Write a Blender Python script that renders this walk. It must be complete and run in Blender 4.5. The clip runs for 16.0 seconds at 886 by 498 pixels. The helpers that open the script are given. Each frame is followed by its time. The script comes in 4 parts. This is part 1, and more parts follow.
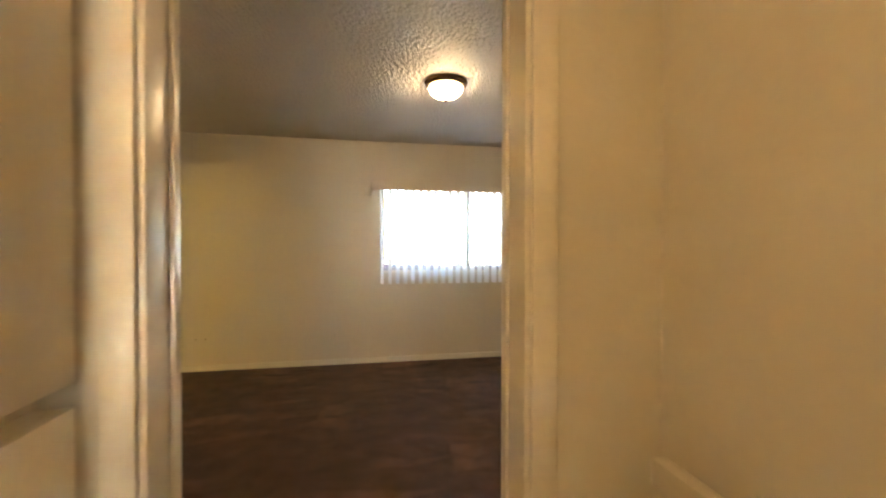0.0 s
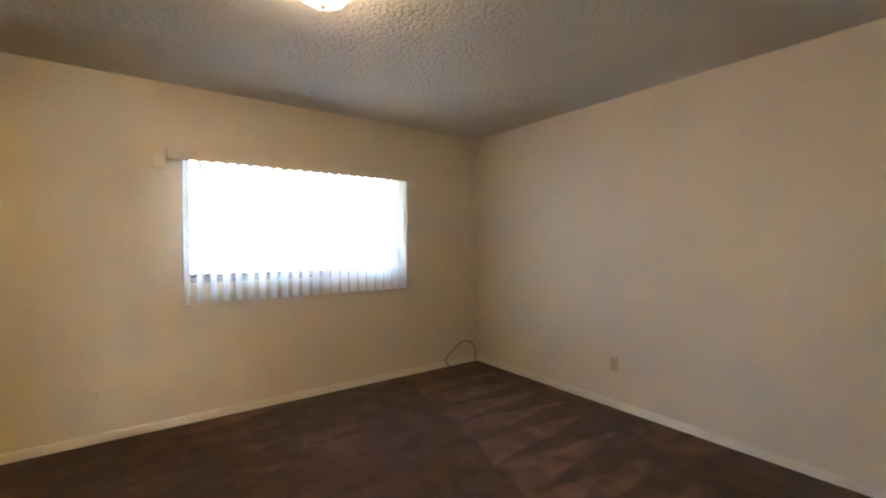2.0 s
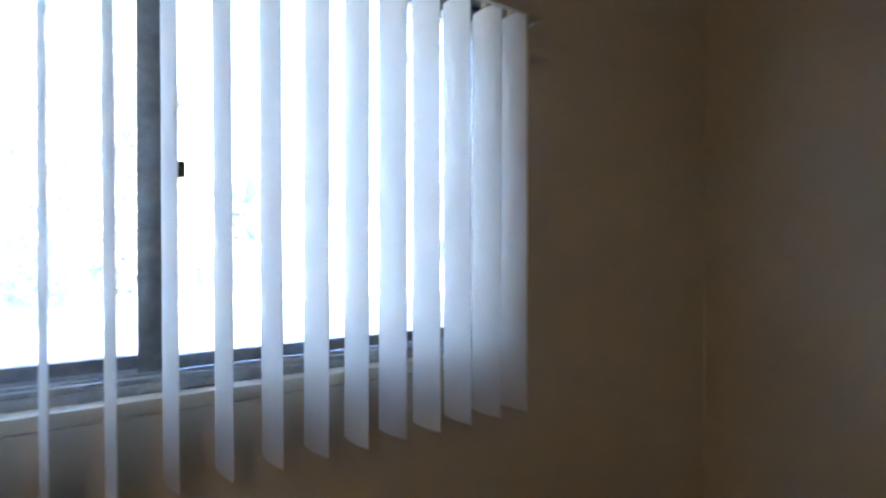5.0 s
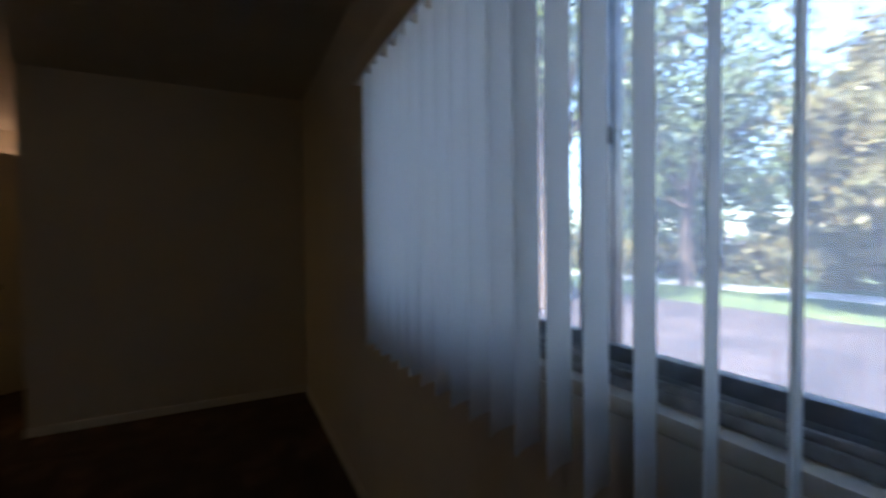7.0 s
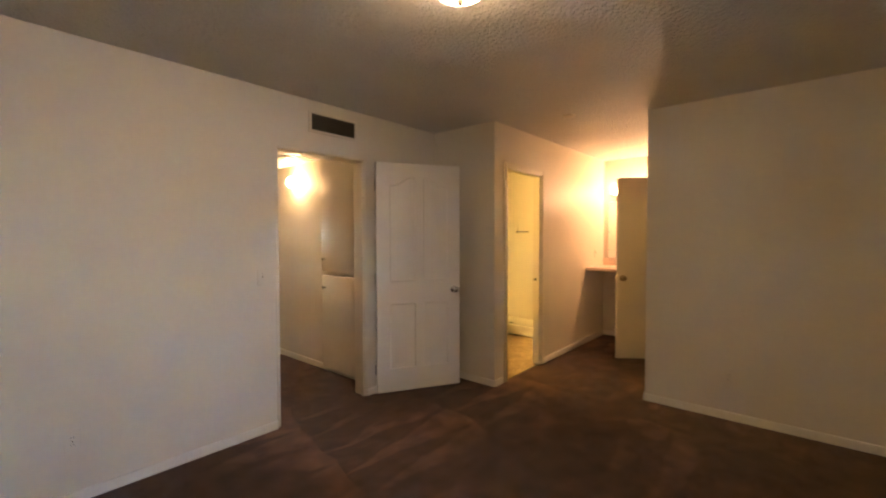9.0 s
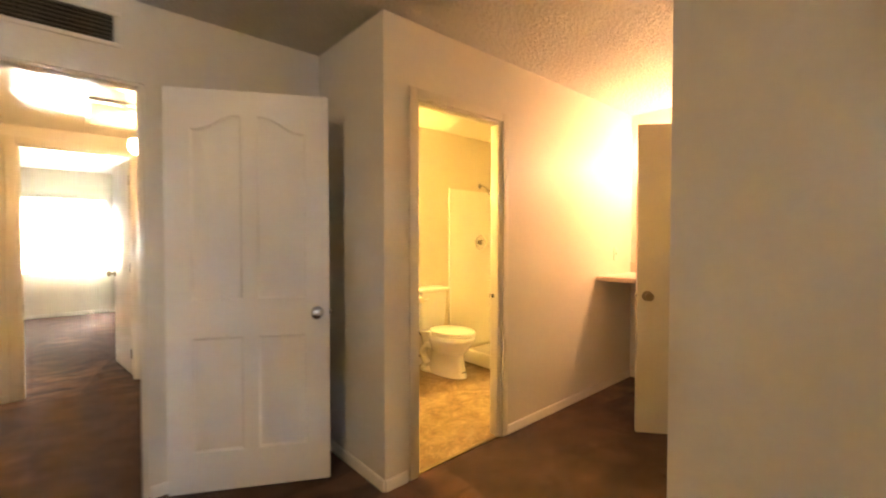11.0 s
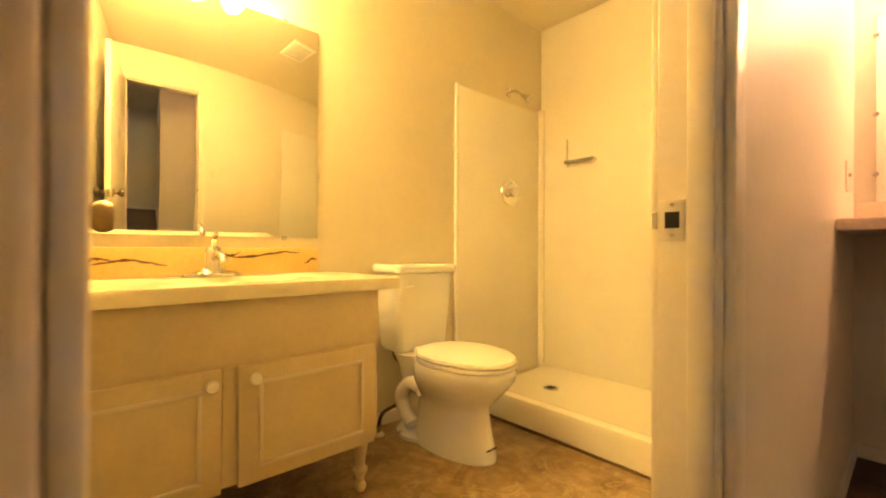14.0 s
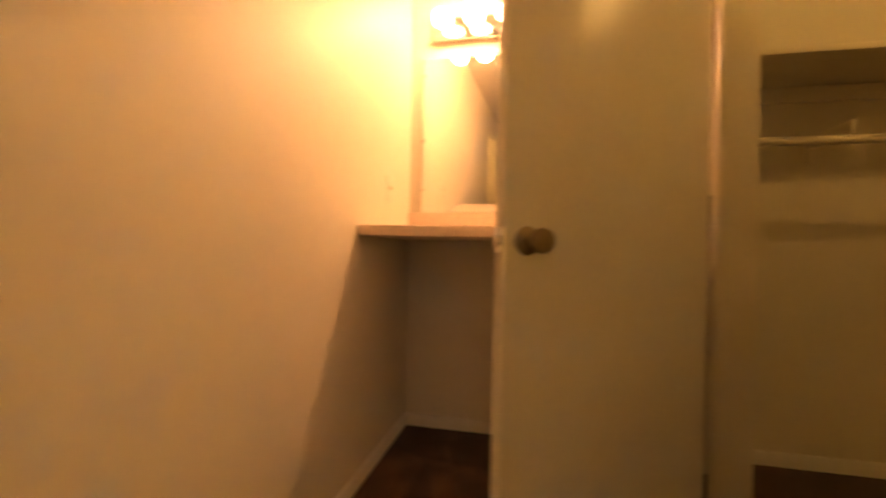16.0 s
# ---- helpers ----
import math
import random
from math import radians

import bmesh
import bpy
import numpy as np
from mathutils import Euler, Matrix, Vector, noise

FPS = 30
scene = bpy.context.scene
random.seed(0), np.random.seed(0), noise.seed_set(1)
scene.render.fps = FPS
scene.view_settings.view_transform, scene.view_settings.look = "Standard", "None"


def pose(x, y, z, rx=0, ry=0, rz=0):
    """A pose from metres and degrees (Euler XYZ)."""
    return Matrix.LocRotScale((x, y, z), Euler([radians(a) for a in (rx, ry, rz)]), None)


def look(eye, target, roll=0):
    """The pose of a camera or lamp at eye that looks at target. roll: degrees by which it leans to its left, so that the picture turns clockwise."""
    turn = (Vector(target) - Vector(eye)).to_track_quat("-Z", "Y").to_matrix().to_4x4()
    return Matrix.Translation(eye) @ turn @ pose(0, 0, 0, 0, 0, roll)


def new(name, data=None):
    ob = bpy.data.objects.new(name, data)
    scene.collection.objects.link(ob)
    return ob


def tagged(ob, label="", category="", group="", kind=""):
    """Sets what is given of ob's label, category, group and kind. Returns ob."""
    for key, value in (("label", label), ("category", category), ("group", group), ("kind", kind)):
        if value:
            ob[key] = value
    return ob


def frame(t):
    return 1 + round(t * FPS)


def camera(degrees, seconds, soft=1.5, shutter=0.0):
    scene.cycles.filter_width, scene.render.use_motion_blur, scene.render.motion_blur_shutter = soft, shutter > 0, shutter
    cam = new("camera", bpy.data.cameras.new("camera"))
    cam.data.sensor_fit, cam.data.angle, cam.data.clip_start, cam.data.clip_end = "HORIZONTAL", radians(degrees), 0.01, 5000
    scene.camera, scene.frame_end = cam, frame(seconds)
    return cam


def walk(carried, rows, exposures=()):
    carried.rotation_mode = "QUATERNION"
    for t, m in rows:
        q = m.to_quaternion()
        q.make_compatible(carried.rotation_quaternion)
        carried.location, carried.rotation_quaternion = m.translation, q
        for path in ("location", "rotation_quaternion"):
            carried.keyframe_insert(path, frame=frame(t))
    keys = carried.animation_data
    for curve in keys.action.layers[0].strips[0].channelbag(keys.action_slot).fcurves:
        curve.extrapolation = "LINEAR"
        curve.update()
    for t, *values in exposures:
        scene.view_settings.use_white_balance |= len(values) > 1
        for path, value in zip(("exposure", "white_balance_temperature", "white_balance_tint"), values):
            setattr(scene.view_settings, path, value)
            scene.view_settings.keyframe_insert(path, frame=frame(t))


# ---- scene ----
cam = camera(92.8, 16.0, 2.0, 0.5)
EXPOSURES = [(0, 6.55, 6800, 8), (1.5, 6.55, 6600, 10), (3.0, 6.5, 6300, 10), (3.7, 6.4, 6100, 10), (5.8, 3.7, 5700, 13), (6.5, 2.9, 5600, 13), (7.5, 2.75, 5800, 13),
             (8.0, 3.8, 6000, 14), (8.7, 5.8, 6800, 17), (10.8, 6.9, 6900, 14), (11.5, 6.75, 6900, 16), (14.0, 6.32, 6900, 15), (15.0, 6.0, 7300, 16), (15.5, 5.92, 8000, 18), (16, 6.2, 8800, 22)]
PATH = [
    (0, (-3.187, -4.599, 1.308), (-2.81, -2.635, 1.286), 0.1),
    (0.3, (-3.199, -4.335, 1.311), (-2.771, -2.382, 1.283), 0.1),
    (0.5, (-3.225, -4.159, 1.317), (-2.727, -2.223, 1.282), 0.0),
    (0.7, (-3.267, -4.062, 1.312), (-2.678, -2.151, 1.283), -0.0),
    (1, (-3.283, -3.852, 1.311), (-2.56, -1.987, 1.283), -0.3),
    (1.2, (-3.288, -3.732, 1.31), (-2.452, -1.915, 1.291), -0.5),
    (1.5, (-3.269, -3.661, 1.311), (-2.326, -1.898, 1.282), -0.3),
    (2, (-3.263, -3.448, 1.321), (-2.085, -1.831, 1.285), -0.1),
    (2.5, (-3.111, -3.065, 1.36), (-1.893, -1.48, 1.308), -0.3),
    (3, (-2.847, -2.629, 1.351), (-1.664, -1.018, 1.299), -0.5),
    (3.5, (-2.542, -2.217, 1.34), (-1.385, -0.586, 1.296), -0.7),
    (3.7, (-2.431, -2.014, 1.3), (-1.261, -0.392, 1.275), -0.1),
    (5.8, (-1.665, -0.500, 1.300), (-1.387, 1.481, 1.278), 0.0),
    (6, (-1.620, -0.480, 1.300), (-1.777, 1.514, 1.275), 0.0),
    (6.2, (-1.575, -0.465, 1.297), (-2.155, 1.449, 1.265), -0.2),
    (6.4, (-1.520, -0.452, 1.293), (-2.478, 1.303, 1.245), -0.5),
    (6.6, (-1.482, -0.436, 1.28), (-2.851, 1.022, 1.221), -1.3),
    (7, (-1.4, -0.446, 1.275), (-3.184, 0.456, 1.227), -0.7),
    (7.3, (-1.342, -0.469, 1.287), (-3.29, -0.019, 1.252), -0.4),
    (7.6, (-1.159, -0.515, 1.32), (-3.157, -0.441, 1.272), -0.8),
    (8, (-1.062, -0.613, 1.401), (-3.026, -0.982, 1.328), 0.1),
    (8.4, (-1.099, -0.587, 1.379), (-2.898, -1.458, 1.319), -0.0),
    (8.5, (-1.104, -0.588, 1.377), (-2.842, -1.576, 1.316), -0.2),
    (8.7, (-1.144, -0.613, 1.4), (-2.756, -1.795, 1.329), -0.1),
    (10.8, (-3.138, -0.944, 1.31), (-4.47, -2.435, 1.264), -0.1),
    (11, (-3.335, -1.021, 1.297), (-4.661, -2.517, 1.248), -0.0),
    (11.5, (-3.775, -1.336, 1.108), (-5.101, -2.832, 1.062), 0.1),
    (12, (-4.119, -1.674, 0.942), (-5.452, -3.165, 0.891), 0.4),
    (12.5, (-4.37, -2.018, 0.888), (-5.703, -3.508, 0.829), 0.3),
    (13, (-4.558, -2.317, 0.868), (-5.887, -3.811, 0.809), 0.3),
    (13.5, (-4.671, -2.532, 0.874), (-6.003, -4.024, 0.848), 0.2),
    (14, (-4.751, -2.636, 0.877), (-6.083, -4.127, 0.881), 0.2),
    (14.5, (-4.787, -2.66, 0.858), (-6.159, -4.115, 0.86), 0.2),
    (15, (-4.798, -2.57, 0.852), (-6.31, -3.878, 0.85), 0.2),
    (15.5, (-4.92, -2.359, 0.861), (-6.686, -3.298, 0.854), 0.3),
    (16, (-5.2, -2.177, 0.9), (-7.154, -2.601, 0.902), 1.2),
]
walk(cam, [(t, look(eye, target, roll)) for t, eye, target, roll in PATH], EXPOSURES)

# ---- world and sun ----
SUN_EL, SUN_AZ = radians(48), radians(150)
world = bpy.data.worlds.new("sky")
scene.world = world
world.use_nodes = True
wn = world.node_tree
sky = wn.nodes.new("ShaderNodeTexSky")
sky.sky_type, sky.sun_disc = "NISHITA", False
sky.sun_elevation, sky.sun_rotation = SUN_EL, SUN_AZ
wn.nodes["Background"].inputs["Strength"].default_value = 0.15
wn.links.new(sky.outputs["Color"], wn.nodes["Background"].inputs["Color"])
sun = new("sun", bpy.data.lights.new("sun", "SUN"))
sun.data.energy, sun.data.angle, sun.data.color = 5.0, radians(0.5), (1, 0.95, 0.88)
sun.matrix_world = look((0, 0, 0), (-math.sin(SUN_AZ) * math.cos(SUN_EL), -math.cos(SUN_AZ) * math.cos(SUN_EL), -math.sin(SUN_EL)))

# strengths of the lamps' glowing glass
BED_LAMP, HALL_LAMP, BATH_LAMP, VANITY_LAMP = 0.95, 1.22, 2.95, 1.04
WARM_BED, WARM_HALL, WARM_BATH, WARM_VANITY = (1, 0.70, 0.40), (1, 0.64, 0.30), (1, 0.64, 0.19), (1, 0.56, 0.30)


# ---- materials ----
def material(name, base, rough=0.6, metal=0.0, vary=0.12, scale=2.0, grain=0.06, grain_scale=60.0, bump=0.0, bump_scale=80.0, tint=None, spec=0.5):
    """Principled paint with a slow and a fine variation of colour and a fine relief."""
    m = bpy.data.materials.new(name)
    m.use_nodes = True
    nt = m.node_tree
    bs = nt.nodes["Principled BSDF"]
    geo = nt.nodes.new("ShaderNodeNewGeometry")
    pos = geo.outputs["Position"]
    slow, fine = nt.nodes.new("ShaderNodeTexNoise"), nt.nodes.new("ShaderNodeTexNoise")
    slow.inputs["Scale"].default_value, fine.inputs["Scale"].default_value = scale, grain_scale
    slow.inputs["Detail"].default_value, fine.inputs["Detail"].default_value = 4, 3
    nt.links.new(pos, slow.inputs["Vector"])
    nt.links.new(pos, fine.inputs["Vector"])
    dark = tint or tuple(c * (1 - 2 * vary) for c in base)
    mix1, mix2 = nt.nodes.new("ShaderNodeMix"), nt.nodes.new("ShaderNodeMix")
    for mx in (mix1, mix2):
        mx.data_type = "RGBA"
    ramp = nt.nodes.new("ShaderNodeMapRange")
    ramp.inputs["From Min"].default_value, ramp.inputs["From Max"].default_value = 0.35, 0.65
    nt.links.new(slow.outputs["Fac"], ramp.inputs["Value"])
    nt.links.new(ramp.outputs["Result"], mix1.inputs["Factor"])
    mix1.inputs["A"].default_value, mix1.inputs["B"].default_value = (*dark, 1), (*base, 1)
    mix2.blend_type = "MULTIPLY"
    mix2.inputs["Factor"].default_value = 1.0
    r2 = nt.nodes.new("ShaderNodeMapRange")
    r2.inputs["From Min"].default_value, r2.inputs["From Max"].default_value = 0.3, 0.7
    r2.inputs["To Min"].default_value, r2.inputs["To Max"].default_value = 1 - 2 * grain, 1.0
    nt.links.new(fine.outputs["Fac"], r2.inputs["Value"])
    nt.links.new(mix1.outputs["Result"], mix2.inputs["A"])
    nt.links.new(r2.outputs["Result"], mix2.inputs["B"])
    nt.links.new(mix2.outputs["Result"], bs.inputs["Base Color"])
    bs.inputs["Roughness"].default_value, bs.inputs["Metallic"].default_value = rough, metal
    bs.inputs["Specular IOR Level"].default_value = spec
    if bump:
        tex, bp = nt.nodes.new("ShaderNodeTexNoise"), nt.nodes.new("ShaderNodeBump")
        tex.inputs["Scale"].default_value, tex.inputs["Detail"].default_value = bump_scale, 3
        bp.inputs["Strength"].default_value, bp.inputs["Distance"].default_value = bump, 0.01
        nt.links.new(pos, tex.inputs["Vector"])
        nt.links.new(tex.outputs["Fac"], bp.inputs["Height"])
        nt.links.new(bp.outputs["Normal"], bs.inputs["Normal"])
    return m


def glow(name, colour, strength):
    m = bpy.data.materials.new(name)
    m.use_nodes = True
    bs = m.node_tree.nodes["Principled BSDF"]
    bs.inputs["Base Color"].default_value = (0.9, 0.88, 0.82, 1)
    bs.inputs["Roughness"].default_value = 0.25
    bs.inputs["Emission Color"].default_value = (*colour, 1)
    bs.inputs["Emission Strength"].default_value = strength
    return m


def glass_material():
    m = bpy.data.materials.new("clear_glass")
    m.use_nodes = True
    bs = m.node_tree.nodes["Principled BSDF"]
    bs.inputs["Base Color"].default_value = (0.97, 0.98, 0.98, 1)
    bs.inputs["Roughness"].default_value = 0.0
    bs.inputs["IOR"].default_value = 1.45
    bs.inputs["Transmission Weight"].default_value = 1.0
    return m


def vane_material():
    """White fabric-textured vinyl that lets light through."""
    m = bpy.data.materials.new("blind_vinyl")
    m.use_nodes = True
    nt = m.node_tree
    nt.nodes.remove(nt.nodes["Principled BSDF"])
    d, t, mx = nt.nodes.new("ShaderNodeBsdfDiffuse"), nt.nodes.new("ShaderNodeBsdfTranslucent"), nt.nodes.new("ShaderNodeMixShader")
    d.inputs["Color"].default_value = (0.92, 0.93, 0.91, 1)
    t.inputs["Color"].default_value = (0.97, 0.98, 0.97, 1)
    mx.inputs["Fac"].default_value = 0.5
    nt.links.new(d.outputs[0], mx.inputs[1])
    nt.links.new(t.outputs[0], mx.inputs[2])
    nt.links.new(mx.outputs[0], nt.nodes["Material Output"].inputs["Surface"])
    return m


def vinyl_material():
    """Sheet vinyl printed like brown stone: clouded patches, and thin pale veins."""
    m = material("marbled_brown_vinyl", (0.50, 0.36, 0.20), 0.33, scale=4.5, tint=(0.26, 0.165, 0.08), grain=0.16, grain_scale=26, bump=0.05, bump_scale=30)
    nt = m.node_tree
    bs = nt.nodes["Principled BSDF"]
    src = bs.inputs["Base Color"].links[0].from_socket
    for n in nt.nodes:
        if n.bl_idname == "ShaderNodeTexNoise" and n.inputs["Scale"].default_value == 4.5:
            n.inputs["Detail"].default_value, n.inputs["Distortion"].default_value, n.inputs["Roughness"].default_value = 8, 1.4, 0.62
    geo, vein, rng, mixv = (nt.nodes.new(k) for k in ("ShaderNodeNewGeometry", "ShaderNodeTexNoise", "ShaderNodeMapRange", "ShaderNodeMix"))
    dist, sub = nt.nodes.new("ShaderNodeMath"), nt.nodes.new("ShaderNodeMath")
    vein.inputs["Scale"].default_value, vein.inputs["Detail"].default_value, vein.inputs["Distortion"].default_value = 3.4, 5, 1.8
    nt.links.new(geo.outputs["Position"], vein.inputs["Vector"])
    sub.operation, sub.inputs[1].default_value, dist.operation = "SUBTRACT", 0.5, "ABSOLUTE"
    nt.links.new(vein.outputs["Fac"], sub.inputs[0])
    nt.links.new(sub.outputs[0], dist.inputs[0])
    rng.inputs["From Min"].default_value, rng.inputs["From Max"].default_value = 0.0, 0.012
    rng.inputs["To Min"].default_value, rng.inputs["To Max"].default_value = 0.42, 0.0
    nt.links.new(dist.outputs[0], rng.inputs["Value"])
    mixv.data_type = "RGBA"
    nt.links.new(rng.outputs["Result"], mixv.inputs["Factor"])
    nt.links.new(src, mixv.inputs["A"])
    mixv.inputs["B"].default_value = (0.62, 0.49, 0.30, 1)
    nt.links.new(mixv.outputs["Result"], bs.inputs["Base Color"])
    return m


def stipple_material():
    """Sprayed ceiling texture: lumps of plaster at two sizes."""
    m = material("stippled_ceiling", (0.70, 0.67, 0.60), 0.55, vary=0.05, scale=1.2, grain=0.05, grain_scale=90)
    nt = m.node_tree
    geo = nt.nodes.new("ShaderNodeNewGeometry")
    big, small, add, bp = (nt.nodes.new(k) for k in ("ShaderNodeTexVoronoi", "ShaderNodeTexNoise", "ShaderNodeMath", "ShaderNodeBump"))
    big.feature = "SMOOTH_F1"
    big.inputs["Scale"].default_value, small.inputs["Scale"].default_value, small.inputs["Detail"].default_value = 42, 95, 4
    add.operation = "ADD"
    for t in (big, small):
        nt.links.new(geo.outputs["Position"], t.inputs["Vector"])
    nt.links.new(big.outputs["Distance"], add.inputs[0])
    nt.links.new(small.outputs["Fac"], add.inputs[1])
    bp.inputs["Strength"].default_value, bp.inputs["Distance"].default_value = 0.9, 0.018
    nt.links.new(add.outputs[0], bp.inputs["Height"])
    nt.links.new(bp.outputs["Normal"], nt.nodes["Principled BSDF"].inputs["Normal"])
    return m


def carpet_material():
    """Brown cut pile: fine fibre noise, and wedge-shaped strokes where the vacuum cleaner laid the pile."""
    m = material("brown_carpet", (0.155, 0.077, 0.045), 0.95, vary=0.26, scale=6.5, grain=0.24, grain_scale=260, spec=0.1)
    nt = m.node_tree
    bs = nt.nodes["Principled BSDF"]
    src = bs.inputs["Base Color"].links[0].from_socket
    geo, mp, rng, mul = (nt.nodes.new(k) for k in ("ShaderNodeNewGeometry", "ShaderNodeMapping", "ShaderNodeMapRange", "ShaderNodeMix"))
    warp, wadd, cut, sub = (nt.nodes.new(k) for k in ("ShaderNodeTexNoise", "ShaderNodeVectorMath", "ShaderNodeSeparateXYZ", "ShaderNodeMath"))
    warp.inputs["Scale"].default_value = 1.6
    wadd.operation, wadd.inputs[1].default_value = "MULTIPLY_ADD", (0.3, 0.25, 0.0)
    nt.links.new(geo.outputs["Position"], warp.inputs["Vector"])
    nt.links.new(warp.outputs["Color"], wadd.inputs[0])
    nt.links.new(geo.outputs["Position"], wadd.inputs[2])
    mp.inputs["Rotation"].default_value, mp.inputs["Scale"].default_value = (0, 0, 0.06), (0.95, 3.3, 1)
    nt.links.new(wadd.outputs[0], mp.inputs["Vector"])
    nt.links.new(mp.outputs[0], cut.inputs[0])
    fx, fy, tri, row, shift, rnd_ = (nt.nodes.new(k) for k in ("ShaderNodeMath",) * 5 + ("ShaderNodeTexWhiteNoise",))
    fx.operation, fy.operation, tri.operation, sub.operation, row.operation, shift.operation = "FRACT", "PINGPONG", "MULTIPLY", "SUBTRACT", "FLOOR", "ADD"
    fy.inputs[1].default_value, tri.inputs[1].default_value = 0.5, 2.0
    rnd_.noise_dimensions = "1D"
    nt.links.new(cut.outputs[0], fx.inputs[0])
    nt.links.new(cut.outputs[0], row.inputs[0])
    nt.links.new(row.outputs[0], rnd_.inputs["W"])
    nt.links.new(cut.outputs[1], shift.inputs[0])
    nt.links.new(rnd_.outputs["Value"], shift.inputs[1])
    nt.links.new(shift.outputs[0], fy.inputs[0])
    nt.links.new(fy.outputs[0], tri.inputs[0])
    nt.links.new(tri.outputs[0], sub.inputs[0])
    nt.links.new(fx.outputs[0], sub.inputs[1])
    patch, soft, mm = (nt.nodes.new(k) for k in ("ShaderNodeTexNoise", "ShaderNodeMapRange", "ShaderNodeMath"))
    patch.inputs["Scale"].default_value = 0.9
    nt.links.new(geo.outputs["Position"], patch.inputs["Vector"])
    soft.inputs["From Min"].default_value, soft.inputs["From Max"].default_value = -0.08, 0.08
    nt.links.new(sub.outputs[0], soft.inputs["Value"])
    mm.operation = "MULTIPLY"
    pr = nt.nodes.new("ShaderNodeMapRange")
    pr.inputs["From Min"].default_value, pr.inputs["From Max"].default_value = 0.46, 0.60
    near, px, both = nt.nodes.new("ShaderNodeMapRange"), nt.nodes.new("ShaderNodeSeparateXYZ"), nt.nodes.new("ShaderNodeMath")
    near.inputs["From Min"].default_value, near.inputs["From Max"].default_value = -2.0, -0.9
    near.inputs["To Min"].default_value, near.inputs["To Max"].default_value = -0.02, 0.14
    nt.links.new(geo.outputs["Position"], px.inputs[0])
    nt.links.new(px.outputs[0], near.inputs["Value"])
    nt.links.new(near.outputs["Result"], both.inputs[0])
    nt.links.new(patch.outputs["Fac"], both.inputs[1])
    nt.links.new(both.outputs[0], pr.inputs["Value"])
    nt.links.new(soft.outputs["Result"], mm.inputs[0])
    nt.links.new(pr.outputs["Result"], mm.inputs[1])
    rng.inputs["To Min"].default_value, rng.inputs["To Max"].default_value = 0.86, 1.75
    nt.links.new(mm.outputs[0], rng.inputs["Value"])
    mul.data_type, mul.blend_type = "RGBA", "MULTIPLY"
    mul.inputs["Factor"].default_value = 1.0
    nt.links.new(src, mul.inputs["A"])
    nt.links.new(rng.outputs["Result"], mul.inputs["B"])
    nt.links.new(mul.outputs["Result"], bs.inputs["Base Color"])
    tex, bp = nt.nodes.new("ShaderNodeTexNoise"), nt.nodes.new("ShaderNodeBump")
    tex.inputs["Scale"].default_value, tex.inputs["Detail"].default_value = 220, 4
    bp.inputs["Strength"].default_value, bp.inputs["Distance"].default_value = 0.9, 0.012
    nt.links.new(geo.outputs["Position"], tex.inputs["Vector"])
    nt.links.new(tex.outputs["Fac"], bp.inputs["Height"])
    nt.links.new(bp.outputs["Normal"], bs.inputs["Normal"])
    bs.inputs["Sheen Weight"].default_value = 0.15
    return m


M_WALL = material("warm_white_wall_paint", (0.74, 0.69, 0.58), 0.48, vary=0.025, scale=0.9, grain=0.015, grain_scale=30, bump=0.12, bump_scale=55)
M_BATHWALL = material("yellowed_cream_bath_paint", (0.71, 0.65, 0.51), 0.42, vary=0.03, scale=0.9, grain=0.015, grain_scale=30, bump=0.10, bump_scale=55)
M_TRIM = material("cream_gloss_paint", (0.76, 0.70, 0.58), 0.3, vary=0.03, scale=3, grain=0.02, bump=0.04, bump_scale=25)
M_BASE = material("white_baseboard_paint", (0.82, 0.79, 0.71), 0.32, vary=0.04, scale=5, grain=0.03)
M_DOOR = material("white_door_paint", (0.80, 0.77, 0.70), 0.38, vary=0.02, scale=2, grain=0.015, bump=0.03, bump_scale=120)
M_CEIL = stipple_material()
M_CARPET = carpet_material()
M_VINYL = vinyl_material()
M_SEAM = material("vinyl_seam", (0.14, 0.09, 0.05), 0.7)
M_PORC = material("white_porcelain", (0.86, 0.85, 0.80), 0.08, vary=0.01, grain=0.0)
M_ACRYL = material("white_shower_acrylic", (0.84, 0.81, 0.72), 0.16, vary=0.02, grain=0.01)
M_CHROME = material("worn_chrome", (0.72, 0.71, 0.68), 0.16, 1.0, vary=0.08, scale=20, grain=0.05)
M_BRONZE = material("brushed_bronze", (0.36, 0.28, 0.18), 0.35, 1.0, vary=0.1, scale=15)
M_DARK = material("dark_gap", (0.02, 0.018, 0.015), 0.8)
M_ALU = material("weathered_aluminium", (0.34, 0.35, 0.37), 0.42, 0.7, vary=0.15, scale=14, grain=0.1)
M_TRACK = material("pale_dusty_track", (0.55, 0.55, 0.55), 0.5, 0.2, vary=0.15, scale=20, grain=0.12)
M_PLATE = material("almond_plastic", (0.60, 0.52, 0.38), 0.35, vary=0.02)
M_VANITY = material("cream_vanity_paint", (0.72, 0.62, 0.42), 0.4, vary=0.05, scale=4, grain=0.03)
M_MARBLE = material("cream_cultured_marble", (0.80, 0.74, 0.58), 0.2, vary=0.04, scale=7, grain=0.02)
M_SPLASH = material("worn_yellow_splash", (0.74, 0.56, 0.24), 0.35, scale=4, tint=(0.70, 0.50, 0.18), grain=0.06)
M_PEACH = material("peach_laminate", (0.78, 0.62, 0.50), 0.32, vary=0.02)
M_HOSE = material("braided_brown_hose", (0.13, 0.07, 0.04), 0.5, grain=0.2, grain_scale=400)
